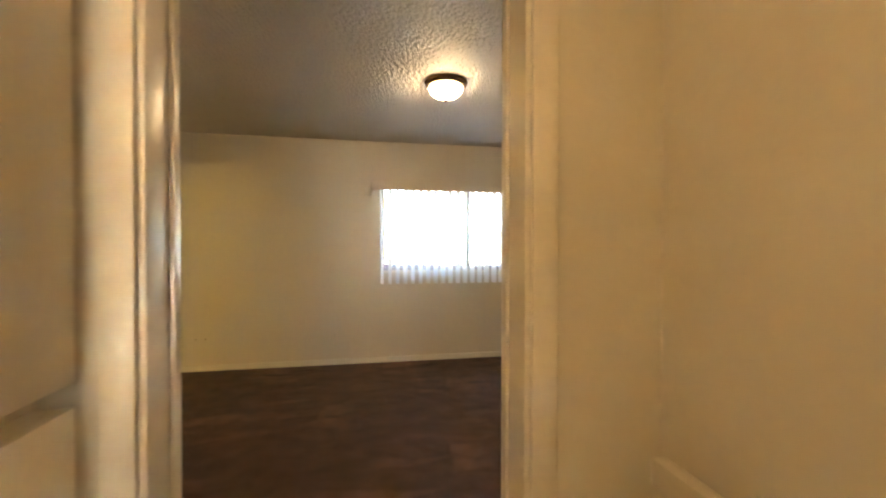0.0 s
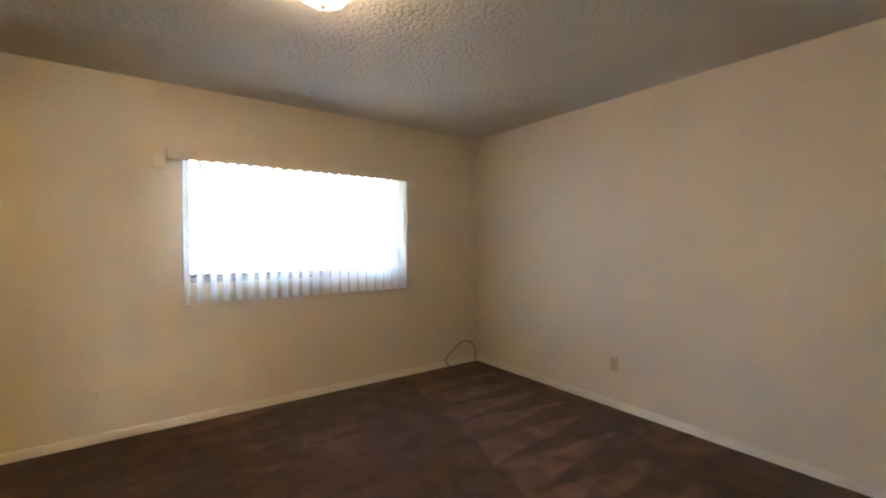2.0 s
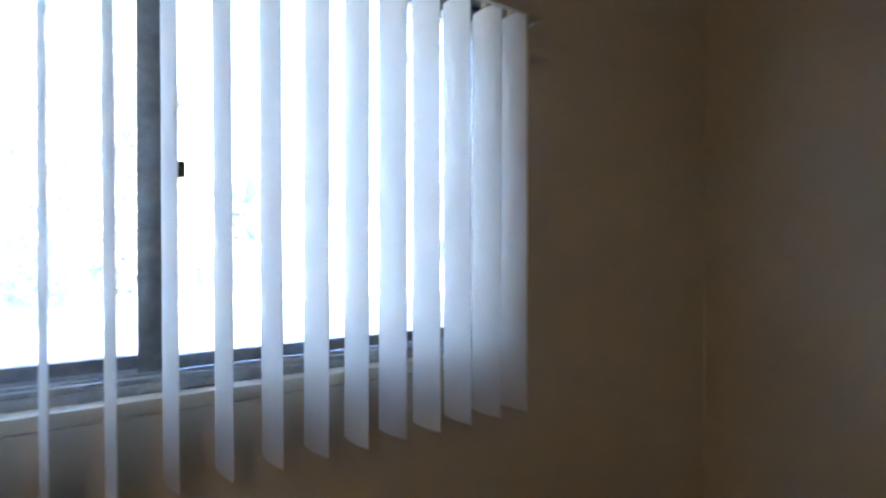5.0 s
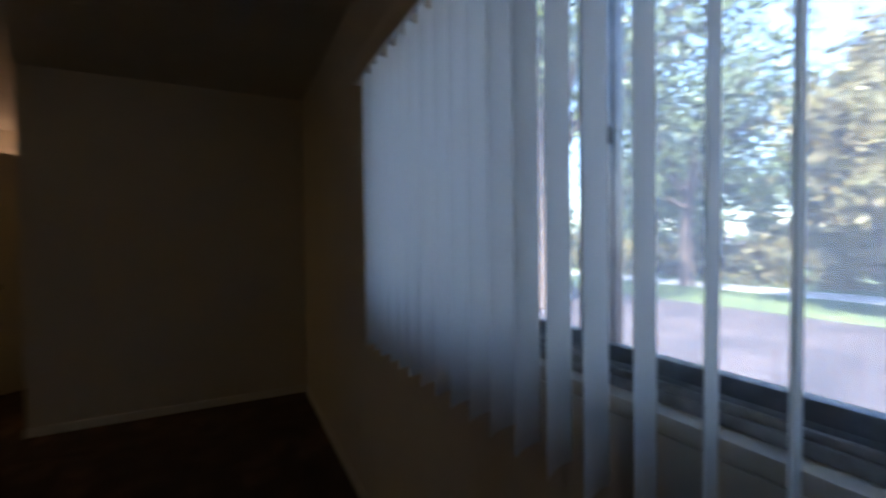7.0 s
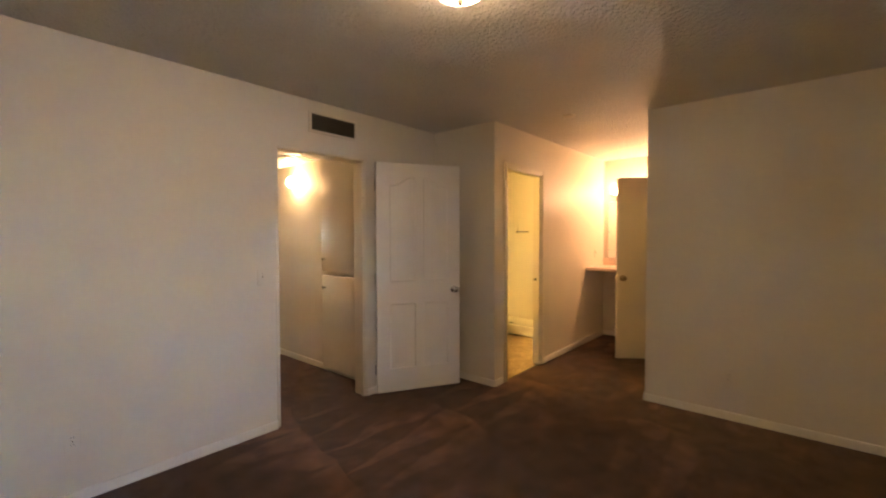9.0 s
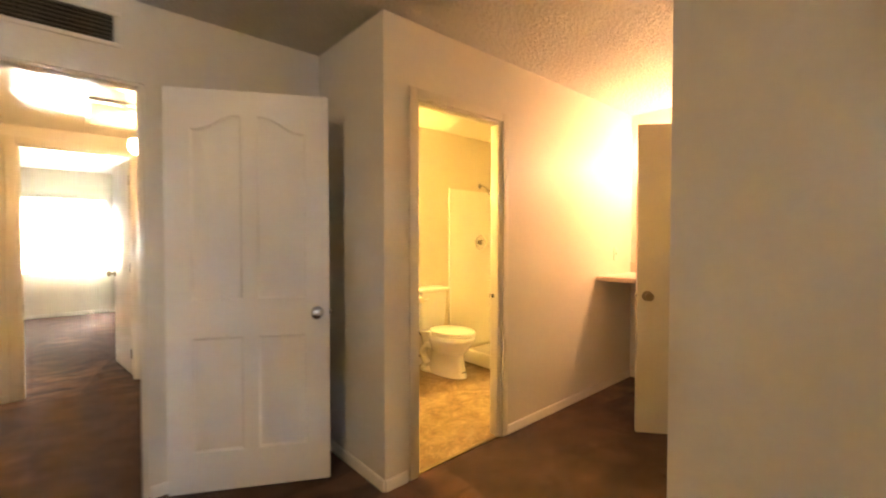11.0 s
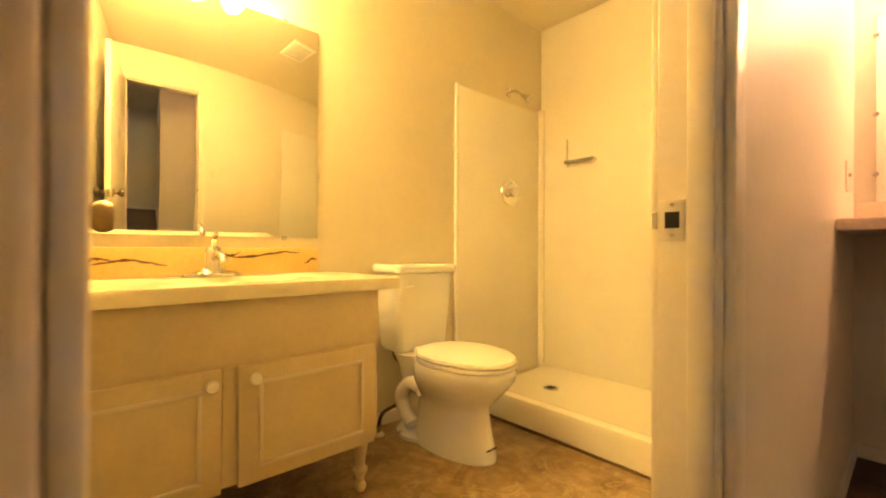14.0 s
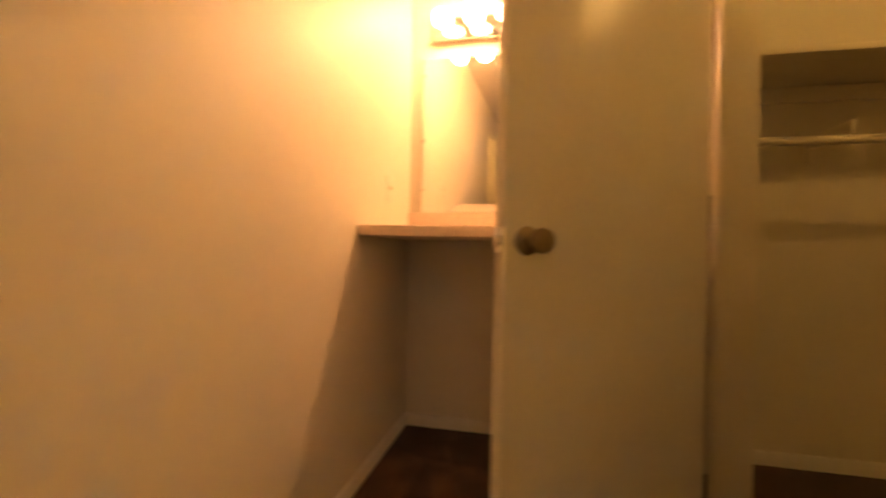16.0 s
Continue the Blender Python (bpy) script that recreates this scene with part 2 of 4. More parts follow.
M_CABLE = material("grey_coaxial_cable", (0.20, 0.19, 0.16), 0.5)
M_MIRROR = material("silvered_mirror", (0.86, 0.87, 0.85), 0.015, 1.0, vary=0.0, grain=0.0)
M_GLASS = glass_material()
M_VANE = vane_material()


def screen_material():
    """Fine woven mesh: mostly open, its wires catch the light."""
    m = bpy.data.materials.new("insect_mesh")
    m.use_nodes = True
    nt = m.node_tree
    nt.nodes.remove(nt.nodes["Principled BSDF"])
    t, d, tl_, a, b = (nt.nodes.new(k) for k in ("ShaderNodeBsdfTransparent", "ShaderNodeBsdfDiffuse", "ShaderNodeBsdfTranslucent", "ShaderNodeMixShader", "ShaderNodeMixShader"))
    d.inputs["Color"].default_value = (0.5, 0.52, 0.56, 1)
    tl_.inputs["Color"].default_value = (0.72, 0.76, 0.84, 1)
    a.inputs["Fac"].default_value, b.inputs["Fac"].default_value = 0.75, 0.20
    nt.links.new(d.outputs[0], a.inputs[1])
    nt.links.new(tl_.outputs[0], a.inputs[2])
    nt.links.new(t.outputs[0], b.inputs[1])
    nt.links.new(a.outputs[0], b.inputs[2])
    nt.links.new(b.outputs[0], nt.nodes["Material Output"].inputs["Surface"])
    return m


M_SCREEN = screen_material()
# Leaf litter, with the purplish dark of tree shade put into its colour.
M_SHADED_LITTER = material("shaded_leaf_litter", (0.13, 0.10, 0.095), 0.9, scale=1.4, tint=(0.055, 0.042, 0.045), grain=0.3, grain_scale=11)
M_LAWN = material("green_lawn", (0.17, 0.22, 0.07), 0.9, scale=0.8, tint=(0.10, 0.14, 0.045), grain=0.25, grain_scale=14)
M_PATH = material("concrete_path", (0.55, 0.52, 0.50), 0.9, vary=0.1, scale=2, grain=0.1)
M_LEAF = material("olive_leaves", (0.12, 0.16, 0.05), 0.5, scale=2.5, tint=(0.07, 0.10, 0.035), grain=0.2, grain_scale=12)
M_LEAF2 = material("yellowing_leaves", (0.24, 0.19, 0.06), 0.55, scale=2.5, tint=(0.11, 0.11, 0.03), grain=0.2, grain_scale=12)
M_BARK = material("grey_bark", (0.14, 0.10, 0.075), 0.9, scale=8, grain=0.25, grain_scale=40, bump=0.6, bump_scale=25)
M_STUCCO = material("pale_stucco", (0.72, 0.68, 0.62), 0.9, vary=0.05, bump=0.3, bump_scale=60)
M_ROOF = material("brown_shingle", (0.16, 0.12, 0.10), 0.9, vary=0.15, scale=5)


# ---- mesh helpers ----
def box(bm, x0, x1, y0, y1, z0, z1, bevel=0.0):
    v = [bm.verts.new((x, y, z)) for z in (z0, z1) for y in (y0, y1) for x in (x0, x1)]
    fs = [bm.faces.new([v[i] for i in q]) for q in ((0, 2, 3, 1), (4, 5, 7, 6), (0, 1, 5, 4), (2, 6, 7, 3), (0, 4, 6, 2), (1, 3, 7, 5))]
    if bevel:
        bmesh.ops.bevel(bm, geom=list({e for f in fs for e in f.edges}), offset=bevel, segments=2, affect="EDGES", profile=0.5)
    return bm


def lathe(bm, profile, seg=24, m=None, squash=(1, 1)):
    """Turns (radius, height) pairs round z, then moves them by m."""
    m = m or Matrix()
    rings = []
    for r, z in profile:
        if r < 1e-5:
            rings.append([bm.verts.new(m @ Vector((0, 0, z)))])
        else:
            rings.append([bm.verts.new(m @ Vector((r * squash[0] * math.cos(2 * math.pi * i / seg), r * squash[1] * math.sin(2 * math.pi * i / seg), z))) for i in range(seg)])
    for a, b in zip(rings, rings[1:]):
        for i in range(seg):
            j = (i + 1) % seg
            if len(a) == 1 and len(b) > 1:
                bm.faces.new((a[0], b[j], b[i]))
            elif len(b) == 1 and len(a) > 1:
                bm.faces.new((a[i], a[j], b[0]))
            elif len(a) > 1:
                bm.faces.new((a[i], a[j], b[j], b[i]))
    for ring, flip in ((rings[0], True), (rings[-1], False)):
        if len(ring) > 1:
            bm.faces.new(ring[::-1] if flip else ring)
    bmesh.ops.recalc_face_normals(bm, faces=bm.faces)
    return bm


def loft(bm, rings):
    """Skins a list of equal rings of points, with closed ends."""
    rows = [[bm.verts.new(p) for p in r] for r in rings]
    n = len(rows[0])
    for a, b in zip(rows, rows[1:]):
        for i in range(n):
            bm.faces.new((a[i], a[(i + 1) % n], b[(i + 1) % n], b[i]))
    bm.faces.new(rows[0][::-1])
    bm.faces.new(rows[-1])
    bmesh.ops.recalc_face_normals(bm, faces=bm.faces)
    return bm


def smooth_path(points, n=8):
    """Catmull-Rom curve through points."""
    ps = [Vector(p) for p in points]
    ps = [2 * ps[0] - ps[1]] + ps + [2 * ps[-1] - ps[-2]]
    out = []
    for a, b, c, d in zip(ps, ps[1:], ps[2:], ps[3:]):
        for i in range(n):
            t = i / n
            out.append(0.5 * ((2 * b) + (c - a) * t + (2 * a - 5 * b + 4 * c - d) * t * t + (3 * b - a - 3 * c + d) * t ** 3))
    return out + [ps[-2]]


def tube(bm, points, r, seg=10, r_end=None):
    pts = [Vector(p) for p in points]
    rings, up = [], Vector((0.31, 0.17, 0.93)).normalized()
    for i, p in enumerate(pts):
        d = (pts[min(i + 1, len(pts) - 1)] - pts[max(i - 1, 0)]).normalized()
        u = d.cross(up).normalized()
        w = d.cross(u)
        rr = r if r_end is None else r + (r_end - r) * i / (len(pts) - 1)
        rings.append([p + rr * (math.cos(2 * math.pi * k / seg) * u + math.sin(2 * math.pi * k / seg) * w) for k in range(seg)])
    return loft(bm, rings)


def mesh_of(name, bm, mat, smooth=40):
    me = bpy.data.meshes.new(name)
    bm.normal_update()
    bm.to_mesh(me)
    bm.free()
    me.materials.append(mat)
    if smooth:
        me.polygons.foreach_set("use_smooth", [True] * len(me.polygons))
        me.set_sharp_from_angle(angle=radians(smooth))
    return me


def part(name, bm, mat, parent, label="", smooth=40):
    ob = new(name, mesh_of(name, bm, mat, smooth))
    ob.parent = parent
    return tagged(ob, label)


def thing(name, label, category, at=(0, 0, 0), turn=0, group="", kind=""):
    ob = new(name)
    ob.empty_display_size = 0.1
    ob.matrix_world = pose(*at, 0, 0, turn)
    return tagged(ob, label, category, group, kind)


def solid(name, bm, mat, label, category, group="", kind="", at=None, smooth=40):
    ob = new(name, mesh_of(name, bm, mat, smooth))
    if at is not None:
        ob.matrix_world = at
    return tagged(ob, label, category, group, kind)


def B():
    return bmesh.new()


H = 2.44


def wall(name, axis, a0, a1, u0, u1, holes=(), z0=0.0, z1=H, label="warm white painted plaster wall", mat=None):
    """A wall from a0 to a1 across and u0 to u1 along, with holes (u0, u1, z0, z1) cut through it."""
    us = sorted({u0, u1, *(h[0] for h in holes), *(h[1] for h in holes)})
    zs = sorted({z0, z1, *(h[2] for h in holes), *(h[3] for h in holes)})
    bm, at = B(), {}

    def vert(a, u, z):
        key = (a, u, z)
        if key not in at:
            at[key] = bm.verts.new((a, u, z) if axis == "x" else (u, a, z))
        return at[key]

    full = {(i, k) for i in range(len(us) - 1) for k in range(len(zs) - 1)
            if not any(h[0] <= us[i] < h[1] and h[2] <= zs[k] < h[3] for h in holes)}
    for i, k in full:
        (ua, ub), (za, zb) = us[i:i + 2], zs[k:k + 2]
        for a in (a0, a1):
            bm.faces.new([vert(a, *q) for q in ((ua, za), (ub, za), (ub, zb), (ua, zb))])
        for (di, dk), e in (((-1, 0), ((ua, za), (ua, zb))), ((1, 0), ((ub, za), (ub, zb))), ((0, -1), ((ua, za), (ub, za))), ((0, 1), ((ua, zb), (ub, zb)))):
            if (i + di, k + dk) not in full:
                bm.faces.new([vert(a0, *e[0]), vert(a0, *e[1]), vert(a1, *e[1]), vert(a1, *e[0])])
    bmesh.ops.recalc_face_normals(bm, faces=bm.faces)
    return solid(name, bm, mat or M_WALL, label, "wall", kind="structure", smooth=0)


# ---- structure ----
EX, NY = -0.207, 0.11           # bedroom's east and north walls
XW, YW = -5.09, -1.665          # bedroom's west wall and its free corner
YS = -3.54                     # bedroom's south wall
XB, YB = -4.525, -2.812          # corner of the bathroom wall
XV = -7.28                      # end wall of the vanity recess and the shower
YBS = -4.42                     # bathroom's south wall
XHW, XHE, YH = -3.82, -2.46, -5.78   # hall
T, TS, TB = 0.11, 0.14, 0.085
HALL_H = 2.20
DOOR_H = 2.05
DX0, DX1 = -3.62, -2.80         # bedroom doorway
WIN = (-2.785, -0.975, 0.985, 2.0)   # from the north-east corner

wall("wall_north", "y", NY, NY + 0.16, -7.5, EX + 0.12, [(EX + WIN[0], EX + WIN[1], WIN[2], WIN[3])])
wall("wall_east", "x", EX, EX + 0.12, YS - TS, NY)
wall("wall_west", "x", XW - T, XW, YW, NY)
wall("wall_south", "y", YS - TS, YS, XB, EX, [(DX0, DX1, 0, DOOR_H)])
wall("wall_bath_stub", "x", XB - T, XB, YBS, YB - TB)
wall("wall_bath_front", "y", YB - TB, YB, XV, XB, [(-5.435, -4.727, 0, DOOR_H)])
wall("wall_bath_south", "y", YBS - T, YBS, XV, XB, label="yellowed cream painted bathroom wall", mat=M_BATHWALL)
wall("wall_recess_end", "x", XV - 0.12, XV, YBS - T, NY)
wall("wall_closet_front", "y", YW, YW + T, -7.28, XW - T, [(-6.60, -5.80, 0, DOOR_H)])
wall("wall_hall_west", "x", XHW - T, XHW, YH, YS - TS)
wall("wall_hall_east", "x", XHE, XHE + T, YH, YS - TS)
wall("wall_hall_south", "y", YH - T, YH, -4.7, -1.4, [(-3.79, -3.02, 0, DOOR_H)])
wall("wall_far_south", "y", -10.64, -10.5, -4.82, -1.28, [(-3.82, -2.72, 0.78, 1.98)])
wall("wall_far_west", "x", -4.82, -4.70, -10.5, YH)
wall("wall_far_east", "x", -1.40, -1.28, -10.5, YH)

bm = B()
box(bm, -7.4, EX + 0.12, YB - 0.02, NY + 0.16, -0.12, 0)
box(bm, XB - 0.02, EX + 0.12, YS - TS, YB - 0.02, -0.12, 0)
box(bm, -4.82, -1.28, -10.64, YS - TS, -0.12, 0)
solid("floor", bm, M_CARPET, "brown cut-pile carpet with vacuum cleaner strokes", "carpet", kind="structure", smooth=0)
solid("floor_bath", box(B(), XV - 0.12, XB - 0.02, YBS - T, YB - 0.02, -0.12, 0.0), M_VINYL, "mottled brown stone-pattern vinyl bathroom floor", "floor", kind="structure", smooth=0)
bm = B()
box(bm, -7.4, EX + 0.12, YB - TB, NY + 0.16, H, H + 0.1)
box(bm, XB - T, EX + 0.12, YS - TS, YB - TB, H, H + 0.1)
solid("ceiling", bm, M_CEIL, "stippled sprayed plaster ceiling", "ceiling", kind="structure", smooth=0)
solid("ceiling_bath", box(B(), XV - 0.12, XB - T, YBS - T, YB - TB, H, H + 0.1), M_BATHWALL, "smooth cream bathroom ceiling", "ceiling", kind="structure", smooth=0)
solid("ceiling_hall", box(B(), XHW - T, XHE + T, YH, YS - TS, HALL_H, H + 0.1), M_TRIM, "lowered glossy cream hall ceiling", "ceiling", kind="structure", smooth=0)
solid("ceiling_far", box(B(), -4.82, -1.28, -10.64, YH, H, H + 0.1), M_CEIL, "stippled ceiling of the second bedroom", "ceiling", kind="structure", smooth=0)


def baseboard(name, x0, y0, x1, y1, side):
    """A bullnosed board along a wall line; side: +1 if the room lies to the left of the way."""
    L = math.hypot(x1 - x0, y1 - y0)
    a = math.atan2(y1 - y0, x1 - x0)
    bm, d = B(), 0.012
    prof = [(0, 0), (d, 0), (d, 0.048), (d * 0.75, 0.056), (d * 0.3, 0.06), (0, 0.06)]
    loft(bm, [[(x, side * y, z) for y, z in prof] for x in (0, L)])
    solid(name, bm, M_BASE, "cream painted wooden baseboard", "baseboard", kind="structure", at=pose(x0, y0, 0.001, 0, 0, math.degrees(a)), smooth=25)


for i, (x0, y0, x1, y1, s_) in enumerate([
        (XW, NY, EX, NY, -1), (EX, NY, EX, YS, -1), (DX1 + 0.002, YS, EX, YS, 1), (XW, NY, XW, YW, 1), (XB, YS, DX0 - 0.002, YS, 1), (XB, YB, XB, YS, 1),
        (XV, YB, -5.485, YB, 1), (XB, YB, -4.665, YB, -1), (XV, YW, XV, YB, 1), (XW, YW, -5.74, YW, 1), (-6.66, YW, XV, YW, 1),
        (XV, NY - 0.02, XV, YW + T, 1), (XHW, YS - TS, XHW, YH, 1), (XHE, YH, XHE, YS - TS, 1), (-2.96, YH, XHE, YH, 1), (-4.7, -10.5, -1.4, -10.5, 1),
        (-4.7, YH - T, -4.7, -10.5, 1), (-5.58, YBS, -6.42, YBS, -1)]):
    baseboard(f"baseboard_{i + 1}", x0, y0, x1, y1, s_)


def casing(name, axis, face, u0, u1, out, depth, label, front=True, width=0.058):
    """Door casing on one face of a wall, and the jamb lining through it."""
    t = thing(name, label, "door frame", kind="structure")
    def put(nm, ua, ub, za, zb, va, vb, lab=""):
        bm = B()
        lo, hi = min(va, vb), max(va, vb)
        box(bm, *((ua, ub, lo, hi) if axis == "y" else (lo, hi, ua, ub)), za, zb, 0.004)
        part(nm, bm, M_TRIM, t, lab)
    f = face
    for sgn, fc in ((out, f), (-out, f - out * depth)):
        if front or sgn != out:
            put("casing", u0 - width, u0 + 0.004, 0.001, DOOR_H + width, fc, fc + sgn * 0.014)
            put("casing", u1 - 0.004, u1 + width, 0.001, DOOR_H + width, fc, fc + sgn * 0.014)
            put("casing", u0 + 0.005, u1 - 0.005, DOOR_H - 0.004, DOOR_H + width, fc, fc + sgn * 0.013)
    put("jamb", u0 + 0.001, u0 + 0.018, 0.001, DOOR_H - 0.002, f - 0.001 * out, f - out * (depth - 0.001))
    put("jamb", u1 - 0.018, u1 - 0.001, 0.001, DOOR_H - 0.002, f - 0.001 * out, f - out * (depth - 0.001))
    put("jamb", u0 + 0.0185, u1 - 0.0185, DOOR_H - 0.018, DOOR_H - 0.001, f - 0.001 * out, f - out * (depth - 0.001))
    put("door_stop", u0 + 0.0185, u0 + 0.030, 0.001, DOOR_H - 0.019, f - out * 0.006, f - out * 0.04)
    put("door_stop", u1 - 0.030, u1 - 0.0185, 0.001, DOOR_H - 0.019, f - out * 0.006, f - out * 0.04)
    return t


casing("door_frame_bedroom", "y", YS, DX0, DX1, 1, TS, "cream painted wooden bedroom door frame", front=False)
casing("door_frame_bath", "y", YB, -5.435, -4.727, 1, TB, "cream painted bathroom door frame with worn edges", width=0.048)
casing("door_frame_closet", "y", YW, -6.60, -5.80, -1, T, "cream painted closet door frame")
casing("door_frame_far", "y", YH, -3.79, -3.02, 1, T, "cream painted door frame at the hall's end")


# ---- bedroom: ceiling lamp, window, blind ----
lamp = thing("ceiling_lamp", "lit flush ceiling lamp with frosted glass bowl and bronze rim", "ceiling lamp", (-2.612, -1.70, H))
part("rim", lathe(B(), [(0.0, 0), (0.136, 0), (0.140, -0.008), (0.136, -0.02), (0.126, -0.026), (0.129, -0.036), (0.116, -0.045), (0.0, -0.045)], 40), M_BRONZE, lamp, "brushed bronze stepped rim")
bowl = part("glass_bowl", lathe(B(), [(0.108, -0.046), (0.110, -0.056), (0.104, -0.078), (0.088, -0.102), (0.063, -0.120), (0.034, -0.130), (0.0, -0.133)], 40), glow("lit_bowl", WARM_BED, BED_LAMP), lamp, "glowing frosted white glass bowl")
part("finial", lathe(B(), [(0.0, -0.129), (0.012, -0.134), (0.014, -0.141), (0.008, -0.146), (0.011, -0.153), (0.0, -0.162)], 14), M_BRONZE, lamp, "small bronze finial")

lamp.scale = (1.07, 1.07, 0.88)

win = thing("window_1", "sliding aluminium window with grey frame and sill track", "window", (EX, NY, 0), kind="structure")
wx0, wx1, wz0, wz1 = WIN
part("window_sill", box(B(), wx0 + 0.002, wx1 - 0.002, 0.002, 0.158, wz0 + 0.001, wz0 + 0.03, 0.004), M_TRIM, win, "cream painted sill")
for za, zb, ya, yb in ((wz0 + 0.031, wz0 + 0.05, 0.035, 0.15), (wz0 + 0.05, wz0 + 0.062, 0.04, 0.05), (wz0 + 0.05, wz0 + 0.062, 0.075, 0.085), (wz0 + 0.05, wz0 + 0.066, 0.12, 0.13)):
    part("track", box(B(), wx0 + 0.003, wx1 - 0.003, ya, yb, za, zb, 0.002), M_TRACK, win)
part("window_frame", box(B(), wx0 + 0.003, wx0 + 0.03, 0.04, 0.14, wz0 + 0.067, wz1 - 0.035, 0.002), M_ALU, win)
part("window_frame", box(B(), wx1 - 0.03, wx1 - 0.003, 0.04, 0.14, wz0 + 0.067, wz1 - 0.035, 0.002), M_ALU, win)
part("window_frame", box(B(), wx0 + 0.003, wx1 - 0.003, 0.04, 0.14, wz1 - 0.034, wz1 - 0.003, 0.002), M_ALU, win)


def sash(x0, x1, y, wl):
    z0, z1, w = wz0 + 0.068, wz1 - 0.036, 0.028
    for a in ((x0, x0 + wl, z0, z1), (x1 - w, x1, z0, z1), (x0 + wl + 0.001, x1 - w - 0.001, z0, z0 + w), (x0 + wl + 0.001, x1 - w - 0.001, z1 - w, z1)):
        part("sash_rail", box(B(), a[0], a[1], y, y + 0.025, a[2], a[3], 0.003), M_ALU, win)
    pane = part("pane", box(B(), x0 + w + 0.004, x1 - w + 0.004, y + 0.011, y + 0.014, z0 + w - 0.006, z1 - w + 0.006), M_GLASS, win)
    pane.visible_shadow = False


sash(-1.808, wx1 - 0.031, 0.052, 0.059)
sash(wx0 + 0.031, -1.755, 0.090, 0.026)
scr = part("insect_screen", box(B(), wx0 + 0.032, wx1 - 0.032, 0.1345, 0.1355, wz0 + 0.067, wz1 - 0.036), M_SCREEN, win, "fine grey insect screen", smooth=0)
scr.visible_shadow = False
part("latch", box(B(), -1.750, -1.727, 0.03, 0.052, 1.44, 1.47, 0.003), M_DARK, win, "small dark sash latch")

blind = thing("vertical_blind", "white vertical blind with open vanes over the window", "blind", (EX, NY, 0))
part("headrail", box(B(), -2.81, -0.955, -0.075, -0.035, 1.935, 1.972, 0.003), M_PORC, blind)
VANE_TURN = 21
vane = B()
arc = [(-0.0445 + 0.089 * i / 6, 0.006 * (1 - (2 * i / 6 - 1) ** 2)) for i in range(7)]
loft(vane, [[(a[0], a[1], z) for a in arc] + [(a[0], a[1] - 0.0012, z) for a in arc[::-1]] for z in (0.0, 0.50, 1.035)])
vane_mesh = mesh_of("vane", vane, M_VANE, 30)
clip = B()
box(clip, -0.008, 0.008, -0.004, 0.004, 1.035, 1.062, 0.001)
clip_mesh = mesh_of("vane_clip", clip, M_PLATE, 0)
rnd = random.Random(4)
for i in range(22):
    x = -2.765 + i * 0.0849
    turn = 90 + VANE_TURN + rnd.uniform(-2.5, 2.5)
    for nm, me in (("vane", vane_mesh), ("vane_clip", clip_mesh)):
        ob = new(nm, me)
        ob.parent = blind
        ob.matrix_local = pose(x, -0.056 + rnd.uniform(-0.002, 0.002), 0.873, rnd.uniform(-0.3, 0.3), 0, turn)
wand = smooth_path([(-0.945, -0.07, 1.93), (-0.938, -0.072, 1.7), (-0.94, -0.07, 1.19)], 4)
part("wand", tube(B(), wand, 0.005, 8), M_PLATE, blind, "clear plastic turning wand")
val = thing("valance", "cream painted valance board above the window blind", "valance", (EX, NY, 0))
part("front_board", box(B(), -2.875, -0.92, -0.106, -0.094, 1.895, 1.985, 0.002), M_WALL, val)
for xa in (-2.875, -0.932):
    part("return_board", box(B(), xa, xa + 0.012, -0.0935, -0.001, 1.895, 1.985, 0.002), M_WALL, val)
for xa, xb in ((-2.95, -2.877), (-0.918, -0.83)):
    part("bracket", box(B(), xa, xb, -0.03, -0.001, 1.84, 1.925, 0.004), M_BASE, val, "pale bracket at the end of the board")
part("top_board", box(B(), -2.862, -0.933, -0.0935, -0.001, 1.975, 1.9845), M_WALL, val)


# ---- doors ----
def knob(parent, at, side, mat):
    """A rose and a knob that stands out along side * y of its door leaf."""
    m = pose(*at) @ Matrix.Rotation(radians(-90 * side), 4, "X")
    k = part("knob", lathe(B(), [(0.0, 0), (0.032, 0), (0.033, 0.005), (0.026, 0.010), (0.012, 0.014), (0.011, 0.032), (0.02, 0.038), (0.027, 0.048), (0.028, 0.058), (0.024, 0.068), (0.012, 0.071), (0.0, 0.071)], 24, m), mat, parent, "worn chrome door knob")
    return k


def panel_mesh(bm, w, z0, z1, x0, x1, y, sgn, arch):
    """A raised field with a sunk moulding on one face of a leaf; arch: its top swoops up to one side."""
    def outline(inset):
        n = 14
        a, b, lo = x0 + inset, x1 - inset, z0 + inset
        pts = [(a, lo), (b, lo)]
        for i in range(n + 1):
            t = i / n
            x = b + (a - b) * t
            u = t if arch > 0 else 1 - t
            rise = 0.0 if arch == 0 else 0.075 * (0.5 - 0.5 * math.cos(math.pi * min(1, max(0, (1 - u - 0.1) / 0.8))))
            pts.append((x, z1 - (0.075 if arch else 0) + rise - inset))
        return pts
    rings = [(outline(0.0), 0.0), (outline(0.012), -0.007), (outline(0.022), -0.007), (outline(0.05), -0.001)]
    rows = [[bm.verts.new((x, y + sgn * d, z)) for x, z in pts] for pts, d in rings]
    n = len(rows[0])
    for a, b in zip(rows, rows[1:]):
        for i in range(n):
            bm.faces.new((a[i], a[(i + 1) % n], b[(i + 1) % n], b[i]))
    bm.faces.new(rows[-1])
    return rings[0][0]


